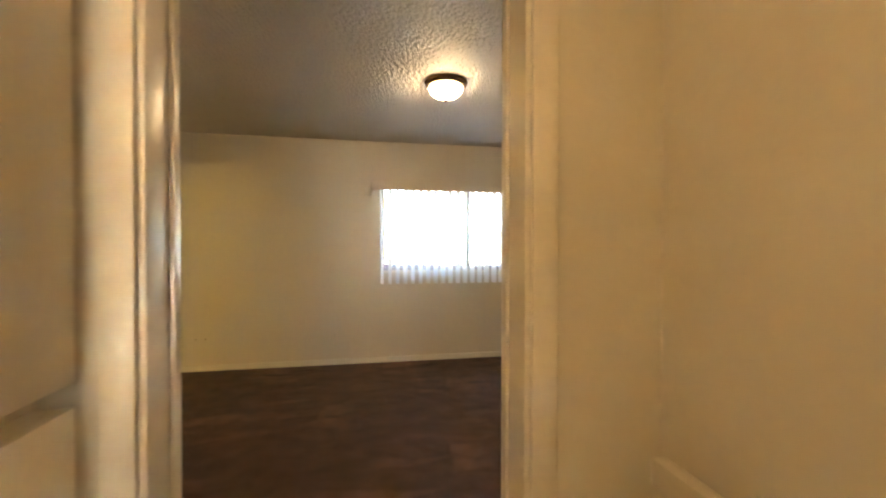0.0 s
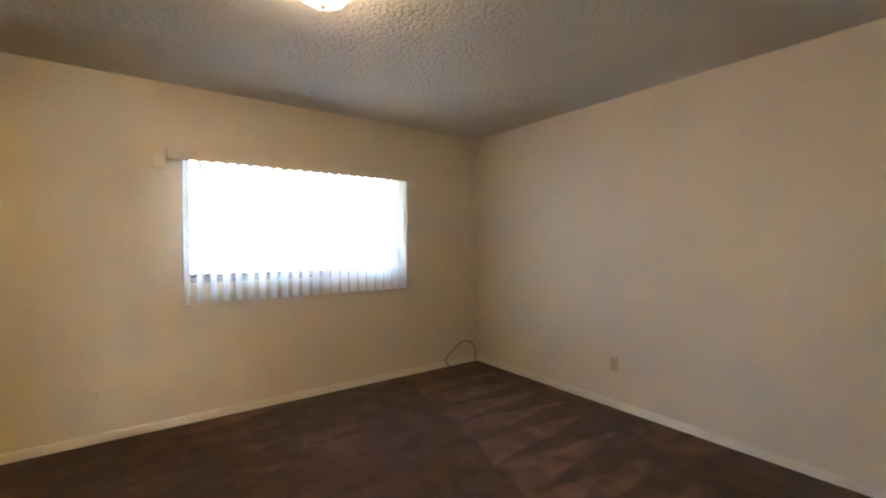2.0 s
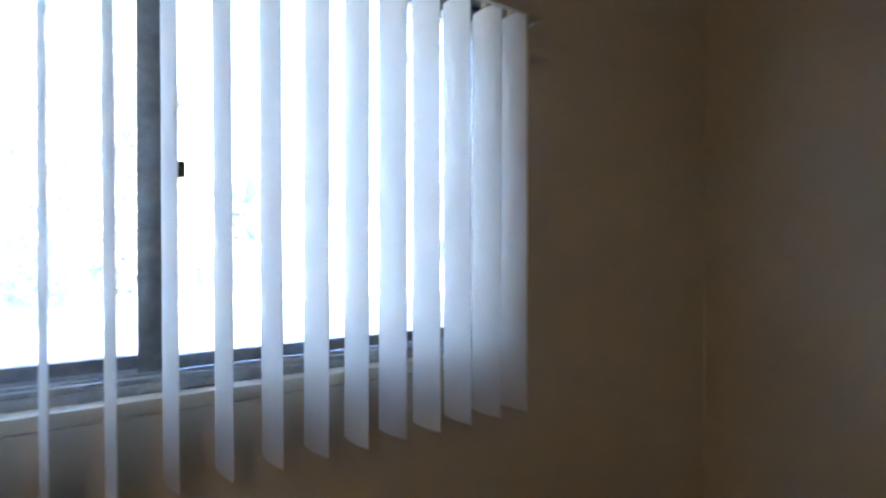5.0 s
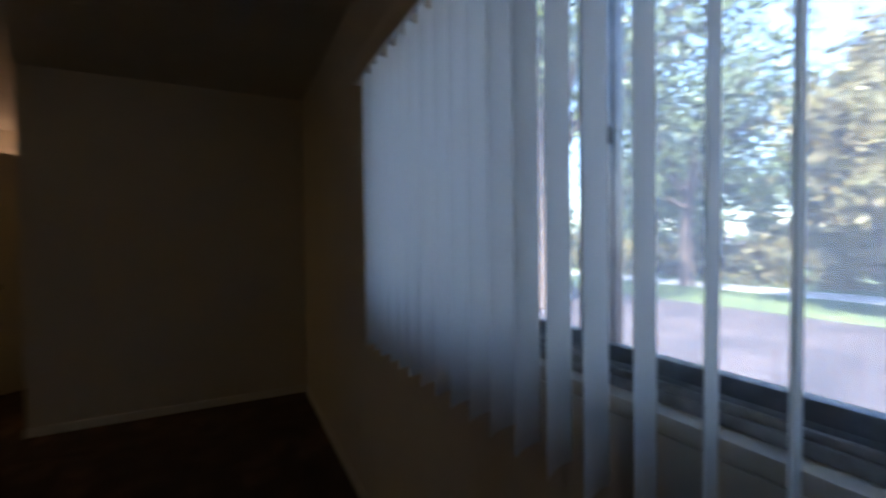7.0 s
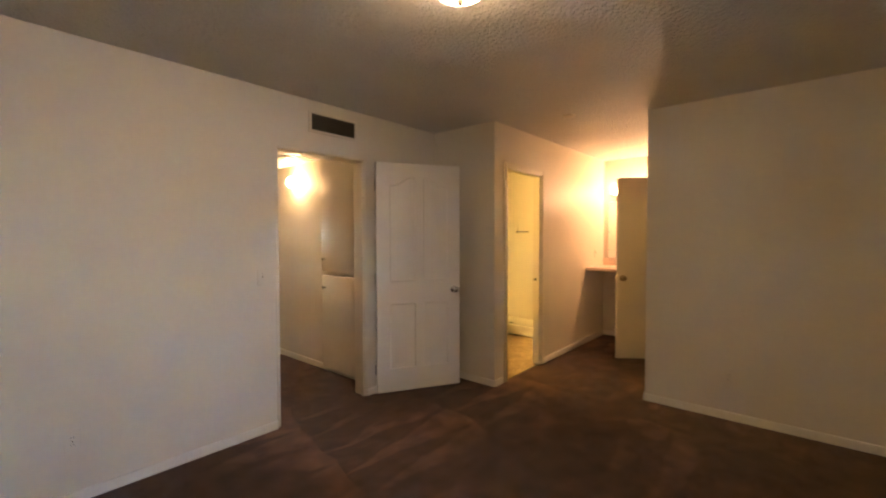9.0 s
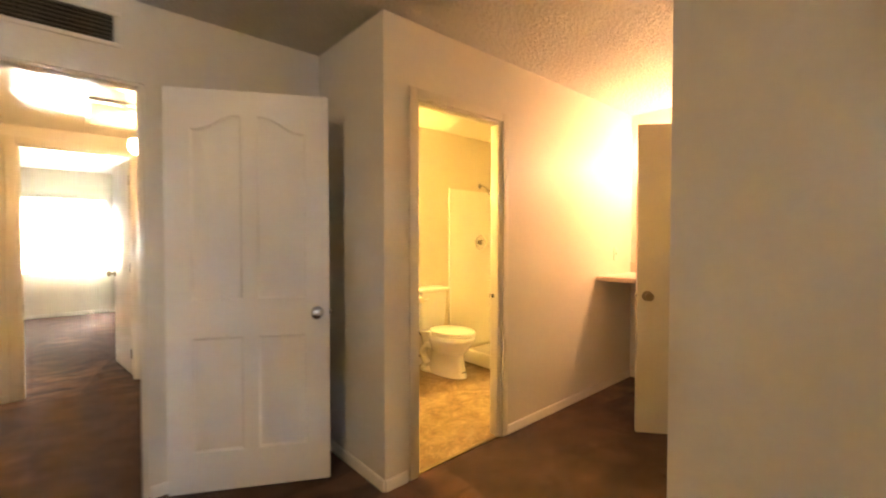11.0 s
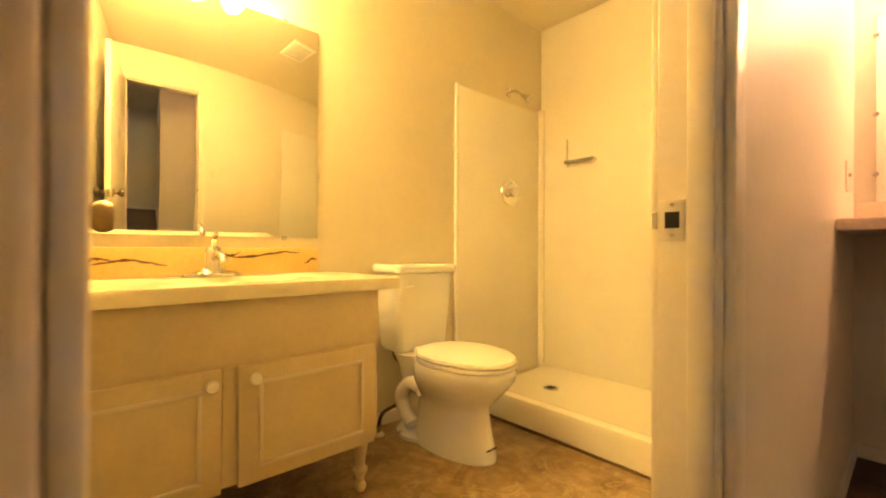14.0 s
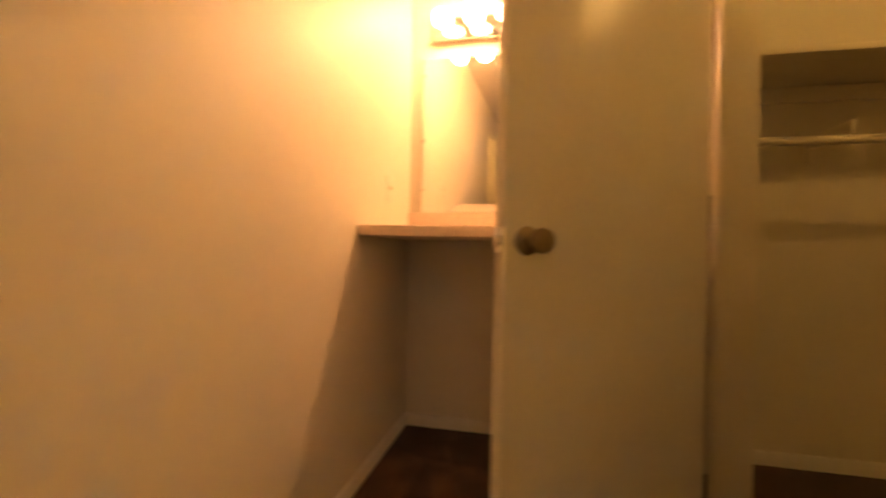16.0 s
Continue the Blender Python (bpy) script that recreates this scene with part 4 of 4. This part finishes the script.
part("rail", box(B(), -0.075, -0.035, YH + 0.3, -3.74, 0.755, 0.82, 0.008), M_TRIM, hr)
for y in (-3.95, -4.9, -5.6):
    part("bracket", box(B(), -0.034, -0.001, y - 0.03, y + 0.03, 0.765, 0.805, 0.004), M_TRIM, hr)
gr = thing("hall_ceiling_grille", "white louvred return air grille in the hall ceiling", "air grille", (-3.63, -4.95, HALL_H))
gr.scale = (0.58, 2.2, 1)
part("frame", box(B(), -0.32, 0.32, -0.19, -0.15, -0.012, -0.001, 0.003), M_PORC, gr)
part("frame", box(B(), -0.32, 0.32, 0.15, 0.19, -0.012, -0.001, 0.003), M_PORC, gr)
part("frame", box(B(), -0.32, -0.28, -0.149, 0.149, -0.012, -0.001, 0.003), M_PORC, gr)
part("frame", box(B(), 0.28, 0.32, -0.149, 0.149, -0.012, -0.001, 0.003), M_PORC, gr)
part("backing", box(B(), -0.28, 0.28, -0.149, 0.149, -0.003, -0.001), M_ALU, gr)
for i in range(9):
    bm = box(B(), -0.279, 0.279, -0.012, 0.012, -0.001, 0.001)
    bmesh.ops.transform(bm, matrix=pose(0, -0.132 + i * 0.033, -0.010, 35), verts=bm.verts)
    part("louvre", bm, M_PORC, gr, smooth=0)

fw = thing("window_2", "bright sliding window of the second bedroom", "window", (0, 0, 0), kind="structure")
for a in ((-3.820, -3.770, 0.820, 1.940), (-2.770, -2.720, 0.820, 1.940), (-3.315, -3.265, 0.820, 1.940), (-3.820, -2.720, 0.782, 0.819), (-3.820, -2.720, 1.941, 1.978)):
    part("window_frame", box(B(), a[0] + 0.001, a[1] - 0.001, -10.59, -10.54, a[2], a[3], 0.003), M_ALU, fw)
for xa, xb in ((-3.77, -3.316), (-3.264, -2.77)):
    pane = part("pane", box(B(), xa, xb, -10.568, -10.564, 0.82, 1.94), M_GLASS, fw)
    pane.visible_shadow = False
part("window_sill", box(B(), -3.83, -2.71, -10.499, -10.47, 0.75, 0.78, 0.004), M_TRIM, fw)
fb = thing("second_blind", "closed white vertical blind over the second bedroom window", "blind", (-3.83, -10.46, 0.74))
part("headrail", box(B(), 0, 1.12, -0.02, 0.02, 1.25, 1.29, 0.003), M_PORC, fb)
for i in range(14):
    ob = new("vane", vane_mesh)
    ob.parent = fb
    ob.matrix_local = pose(0.04 + i * 0.08, 0, 0.0, 0, 0, 16) @ Matrix.Diagonal((1, 1, 1.2, 1))
fv = thing("second_valance", "cream valance above the second bedroom window", "valance", (0, 0, 0))
part("front_board", box(B(), -3.92, -2.62, -10.40, -10.388, 1.96, 2.05, 0.002), M_WALL, fv)
for xa in (-3.92, -2.632):
    part("return_board", box(B(), xa, xa + 0.012, -10.499, -10.401, 1.96, 2.05, 0.002), M_WALL, fv)

# ---- bedroom fittings ----
av = thing("wall_air_vent", "dark metal air vent with cream frame above bedroom door", "air vent", (-3.305, YS, 2.276))
VX, VZ = 0.2, 0.06
part("backing", box(B(), -VX, VX, 0.001, 0.003, -VZ, VZ), M_DARK, av)
for a in ((-VX - 0.028, VX + 0.028, VZ + 0.0005, VZ + 0.022), (-VX - 0.028, VX + 0.028, -VZ - 0.022, -VZ - 0.0005), (-VX - 0.028, -VX - 0.0005, -VZ, VZ), (VX + 0.0005, VX + 0.028, -VZ, VZ)):
    part("frame", box(B(), a[0], a[1], 0.001, 0.008, a[2], a[3], 0.002), M_WALL, av)
M_VENT = material("dull_vent_steel", (0.20, 0.19, 0.16), 0.5, 0.5, vary=0.1)
for i in range(24):
    x = -VX + 0.008 + i * (2 * VX - 0.016) / 23
    part("vertical_fin", box(B(), x - 0.0015, x + 0.0015, 0.004, 0.012, -VZ, VZ), M_VENT, av, smooth=0)
for i in range(6):
    z = -VZ + 0.012 + i * (2 * VZ - 0.024) / 5
    part("slat", box(B(), -VX, VX, 0.0125, 0.018, z - 0.0015, z + 0.0015), M_VENT, av, smooth=0)


def outlet(name, at, turn, label, kind_="duplex", mat=None):
    """A wall plate that stands out along local -y."""
    t = thing(name, label, "outlet" if kind_ != "switch" else "light switch", at, turn)
    part("plate", box(B(), -0.035, 0.035, -0.006, -0.0005, -0.057, 0.057, 0.003), mat or M_WALL, t)
    if kind_ == "duplex":
        for z in (-0.02, 0.02):
            f = part("socket", lathe(B(), [(0, 0), (0.0165, 0), (0.0165, 0.002), (0, 0.002)], 18, pose(0, -0.006, z, 90)), mat or M_WALL, t)
            for x in (-0.006, 0.006):
                part("slot", box(B(), x - 0.001, x + 0.001, -0.0088, -0.0081, z - 0.004, z + 0.006), M_DARK, f, smooth=0)
    elif kind_ == "switch":
        part("toggle", box(B(), -0.004, 0.004, -0.016, -0.006, -0.002, 0.012, 0.002), M_PLATE, t)
    part("screw", lathe(B(), [(0, 0), (0.003, 0), (0.003, 0.001), (0, 0.001)], 8, pose(0, -0.006, 0.0 if kind_ != "switch" else 0.03, 90)), M_CHROME, t)
    return t


outlet("wall_outlet", (EX, -1.556, 0.345), -90, "almond double wall outlet above the baseboard", mat=M_PLATE)
outlet("wall_outlet", (-3.48, NY, 0.31), 0, "cream double wall outlet under the window wall")
outlet("blank_wall_plate", (-0.885, NY, 0.316), 0, "small cream blank wall plate beside the corner", "blank")
outlet("wall_outlet", (XW, -1.076, 0.325), 90, "painted-over wall outlet on the side wall")
outlet("wall_outlet", (-1.672, YS, 0.33), 180, "painted-over wall outlet near the bedroom door")
outlet("light_switch", (-2.70, YS, 1.11), 180, "cream toggle light switch beside the bedroom door", "switch")
outlet("light_switch", (-6.969, YB, 1.161), 180, "cream toggle switch above the recess counter", "switch")
outlet("light_switch", (-5.58, YB - TB, 1.16), 0, "cream double switch plate inside the bathroom", "switch")
cab = thing("coaxial_cable", "loose loop of grey coaxial cable in the corner", "cable", (EX, NY, 0))
part("cord", tube(B(), smooth_path([(-0.04, -0.02, 0.03), (-0.05, -0.03, 0.12), (-0.10, -0.03, 0.215), (-0.22, -0.03, 0.245), (-0.36, -0.03, 0.17), (-0.46, -0.04, 0.09), (-0.42, -0.06, 0.02), (-0.28, -0.12, 0.012), (-0.15, -0.10, 0.012), (-0.06, -0.05, 0.012)], 8), 0.0055, 8), M_CABLE, cab)
part("connector", lathe(B(), [(0, 0), (0.007, 0), (0.007, 0.02), (0.003, 0.025), (0, 0.03)], 8, pose(-0.05, -0.045, 0.014, 90, 0, -40)), M_CHROME, cab)
sd = thing("smoke_alarm", "small round white alarm on the ceiling", "smoke alarm", (-4.80, -2.23, H))
part("disc", lathe(B(), [(0, -0.001), (0.055, -0.001), (0.052, -0.010), (0.03, -0.016), (0, -0.017)], 28), M_WALL, sd)

# ---- bathroom fittings ----
ef = thing("exhaust_fan", "square white exhaust fan grille in the bathroom ceiling", "exhaust fan", (-6.15, -3.75, H))
part("cover", box(B(), -0.12, 0.12, -0.12, 0.12, -0.018, -0.001, 0.005), M_PORC, ef)
for i in range(7):
    part("slot", box(B(), -0.09, 0.09, -0.082 + i * 0.027, -0.076 + i * 0.027, -0.0192, -0.0184), M_VENT, ef, smooth=0)
sp = thing("strike_plate", "cream painted strike plate on the bathroom door frame", "strike plate", (-5.4168, YB - 0.064, 0.922))
part("plate", box(B(), 0.0005, 0.0022, -0.0185, 0.0185, -0.030, 0.030, 0.0008), M_TRIM, sp, "painted-over plate")
part("lip", box(B(), 0.0005, 0.004, -0.026, -0.0187, -0.013, 0.013, 0.001), M_CHROME, sp)
for z in (-0.022, 0.022):
    part("screw", lathe(B(), [(0, 0.0022), (0.003, 0.0022), (0.0025, 0.0032), (0, 0.0034)], 8, pose(0, 0.002, z) @ Matrix.Rotation(radians(90), 4, "Y")), M_CHROME, sp)
part("latch_hole", box(B(), 0.0023, 0.0029, -0.008, 0.012, -0.012, 0.012), M_DARK, sp, smooth=0)
solid("threshold_strip", box(B(), -5.415, -4.747, YB - 0.03, YB - 0.005, 0.001, 0.008, 0.002), M_BRONZE, "thin brown metal carpet strip in the bathroom doorway", "threshold", kind="structure")

# ---- closet ----
cs = thing("closet_shelf", "cream wooden closet shelf on wall cleats", "shelf", (XV, 0, 0))
part("board", box(B(), 0.001, 0.36, YW + T + 0.002, NY - 0.002, 1.622, 1.645, 0.003), M_TRIM, cs)
part("cleat", box(B(), 0.001, 0.02, YW + T + 0.002, NY - 0.002, 1.555, 1.621, 0.003), M_TRIM, cs)
cr = thing("closet_rod", "cream painted closet rod with brackets", "clothes rod", (XV, 0, 0))
part("rod", tube(B(), [(0.25, YW + T + 0.004, 1.335), (0.25, -0.8, 1.335), (0.25, NY - 0.004, 1.335)], 0.017, 14), M_TRIM, cr)
for y in (-1.05, -0.35):
    part("bracket", box(B(), 0.001, 0.27, y - 0.008, y + 0.008, 1.354, 1.405, 0.003), M_TRIM, cr)
    part("bracket_foot", box(B(), 0.001, 0.016, y - 0.012, y + 0.012, 1.295, 1.405, 0.003), M_TRIM, cr)

# ---- outdoors ----
GZ = -0.45
bm = B()
for a, b in (((-400, -400), (400, 400)),):
    f = bm.faces.new([bm.verts.new(p) for p in ((a[0], a[1], GZ), (b[0], a[1], GZ), (b[0], b[1], GZ), (a[0], b[1], GZ))])
solid("ground", bm, M_SHADED_LITTER, "bare ground with fallen leaves, coloured dark for tree shade", "ground", kind="structure", smooth=0)
solid("lawn", box(B(), -60, 40, 10.2, 60, GZ - 0.05, GZ + 0.012), M_LAWN, "sunlit green lawn beyond the bare ground", "lawn", kind="structure", smooth=0)
for y0, y1, x0, x1 in ((13.5, 15.0, -30, 22),):
    solid("pavement", box(B(), x0, x1, y0, y1, GZ - 0.05, GZ + 0.03, 0.01), M_PATH, "pale concrete footpath across the lawn", "path", kind="structure")


def tree(at, height, spread, seed, mat, label, leaf=0.22, n=1500, low=0.55):
    """A tapered trunk with limbs, and leaf tufts round the limbs' ends."""
    r = random.Random(seed)
    t = thing("tree", label, "tree", at, group="trees outside the window")
    bm, ends = B(), []
    top = height * min(0.42, low + 0.1)
    trunk = smooth_path([(0, 0, 0), (r.uniform(-.15, .15), r.uniform(-.15, .15), top * 0.5), (r.uniform(-.3, .3), r.uniform(-.3, .3), top)], 4)
    tube(bm, trunk, height * 0.030, 10, height * 0.018)
    for i in range(9):
        a, s2 = i * 2.4 + r.uniform(-.4, .4), spread * r.uniform(0.5, 1.0)
        base = Vector(trunk[-1]) - Vector((0, 0, r.uniform(0, top * 0.3)))
        tip = Vector((math.cos(a) * s2, math.sin(a) * s2, height * r.uniform(low, 0.95)))
        mid = (base + tip) / 2 + Vector((r.uniform(-.3, .3), r.uniform(-.3, .3), height * 0.05))
        limb = smooth_path([base, mid, tip], 4)
        tube(bm, limb, height * 0.012, 6, height * 0.004)
        ends += [Vector(p) for p in limb[4:]]
    part("trunk", bm, M_BARK, t)
    vs, fs = [], []
    for i in range(n):
        c = r.choice(ends) + Vector((r.gauss(0, spread * 0.16), r.gauss(0, spread * 0.16), r.gauss(0, height * 0.06)))
        q = Euler((r.uniform(0, 6.3), r.uniform(0, 6.3), r.uniform(0, 6.3))).to_matrix()
        L, w = leaf * r.uniform(0.6, 1.3), leaf * r.uniform(0.3, 0.6)
        k = len(vs)
        vs += [tuple(c + q @ Vector(p)) for p in ((-L, 0, 0), (-L * 0.2, -w, 0.02), (L, 0, 0), (-L * 0.1, w, 0.03))]
        fs += [(k, k + 1, k + 2), (k, k + 2, k + 3)]
    me = bpy.data.meshes.new("crown")
    me.from_pydata(vs, [], fs)
    me.materials.append(mat)
    crown = new("crown", me)
    crown.parent = t


tree((-10.5, 13.5, GZ), 8.5, 3.4, 1, M_LEAF, "green leafy tree beside the footpath", n=5200, leaf=0.15, low=0.35)
tree((-4.9, 12.0, GZ), 6.9, 2.5, 2, M_LEAF2, "broad yellowing tree on the lawn", n=11000, leaf=0.13, low=0.18)
tree((-14, 19, GZ), 10, 4.5, 3, M_LEAF, "tall green tree behind the lawn", n=4600, leaf=0.2, low=0.3)
tree((-20, 12, GZ), 8, 3.6, 4, M_LEAF2, "olive tree far along the lawn", n=4200, leaf=0.18)
tree((10.5, 16.5, GZ), 7.5, 3.0, 5, M_LEAF2, "yellowing tree beside the pale house", n=4400, leaf=0.17)
tree((-9.5, 25, GZ), 11, 5.0, 6, M_LEAF, "broad green tree beyond the path", n=4800, leaf=0.24, low=0.3)
# The last two trees are added at the sides to shade the ground.
tree((4.6, 5.6, GZ), 9.0, 4.0, 7, M_LEAF, "near tree with branches, added to shade the ground", n=5000, leaf=0.12)
tree((-9.5, 6.5, GZ), 9.5, 4.6, 8, M_LEAF, "tree added at the side to shade the ground", n=7000, leaf=0.13, low=0.6)


def shrub_belt(x0, x1, y, h, seed, mat):
    """A continuous belt of bushes: tufts of leaves heaped unevenly from the ground up."""
    r = random.Random(seed)
    vs, fs = [], []
    humps = [(r.uniform(x0, x1), y + r.uniform(-1.5, 1.5), r.uniform(0.5, 1.0) * h, r.uniform(0.9, 2.2)) for _ in range(int((x1 - x0) / 1.3))]
    for i in range(9000):
        cx_, cy_, hh, rad = r.choice(humps)
        a, k, zz = r.uniform(0, 6.283), math.sqrt(r.random()), r.random()
        c = Vector((cx_ + rad * k * math.cos(a) * (1.1 - zz * 0.6), cy_ + rad * k * math.sin(a) * (1.1 - zz * 0.6), GZ + hh * zz))
        q = Euler((r.uniform(0, 6.3), r.uniform(0, 6.3), r.uniform(0, 6.3))).to_matrix()
        L, w = r.uniform(0.12, 0.3), r.uniform(0.07, 0.16)
        b0 = len(vs)
        vs += [tuple(c + q @ Vector(p)) for p in ((-L, 0, 0), (0, -w, 0.03), (L, 0, 0), (0, w, 0.03))]
        fs += [(b0, b0 + 1, b0 + 2), (b0, b0 + 2, b0 + 3)]
    me = bpy.data.meshes.new("shrubs")
    me.from_pydata(vs, [], fs)
    me.materials.append(mat)
    tagged(new("shrubs", me), "dense belt of green bushes behind the lawn", "shrubs", kind="stuff")


shrub_belt(-34, 2, 23, 5.0, 11, M_LEAF)
shrub_belt(-30, 16, 31, 8.0, 12, M_LEAF)
shrub_belt(-26, 0, 18, 2.2, 13, M_LEAF2)


def house(at, w, d, h):
    t = thing("house", "pale stucco neighbouring house with brown shingle roof", "house", at)
    part("wall", box(B(), -w / 2, w / 2, 0, d, 0, h, 0.02), M_STUCCO, t)
    bm = B()
    loft(bm, [[(x, -0.5, h), (x, d / 2, h + 1.5), (x, d + 0.5, h), (x, d + 0.5, h - 0.12), (x, d / 2, h + 1.3), (x, -0.5, h - 0.12)] for x in (-w / 2 - 0.4, w / 2 + 0.4)])
    part("roof", bm, M_ROOF, t, smooth=0)
    for x in (-w * 0.3, w * 0.05, w * 0.34):
        wn_ = part("window", box(B(), x - 0.6, x + 0.6, -0.03, 0.0, 1.0, 2.1, 0.005), M_DARK, t, "dark window")
        part("frame", box(B(), x - 0.68, x + 0.68, -0.025, -0.002, 0.92, 0.998, 0.004), M_TRIM, wn_)
        part("frame", box(B(), x - 0.68, x + 0.68, -0.025, -0.002, 2.102, 2.18, 0.004), M_TRIM, wn_)
    part("door", box(B(), w * 0.2 - 0.45, w * 0.2 + 0.45, -0.03, 0.0, 0.05, 2.1, 0.005), M_BARK, t)


house((5.6, 19.0, GZ), 11, 8, 4.4)

# Unseen bulb, added to light the closet from above its shelf.
cl = thing("added_closet_light", "unseen bare bulb lampholder added on the closet ceiling", "ceiling lamp", (-6.25, -0.95, H))
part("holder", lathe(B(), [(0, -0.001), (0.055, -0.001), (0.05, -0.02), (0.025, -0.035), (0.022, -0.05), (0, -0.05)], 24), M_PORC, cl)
part("bulb", lathe(B(), [(0.013, -0.051), (0.018, -0.065), (0.03, -0.09), (0.03, -0.11), (0.02, -0.128), (0, -0.134)], 20), glow("added_closet_bulb", (1, 0.62, 0.2), 3.2), cl, "glowing bulb")
for x in (-4.855, -4.765):
    h = thing("wall_screw", "rusty screw driven into the bedroom wall", "screw", (x, NY, 0.327), group="old screws in the wall")
    part("shank", lathe(B(), [(0, -0.001), (0.003, 0.0), (0.003, 0.006), (0, 0.006)], 8, Matrix.Rotation(radians(90), 4, "X")), M_BRONZE, h)
    part("screw_head", lathe(B(), [(0, 0.006), (0.006, 0.006), (0.005, 0.009), (0, 0.01)], 10, Matrix.Rotation(radians(90), 4, "X")), M_BRONZE, h)
part("caulk", box(B(), SX + 0.0045, SX + 0.014, YBS + 0.012, YB - TB - 0.012, 0.001, 0.012, 0.003), M_BRONZE, sh, "stained brown caulk line")
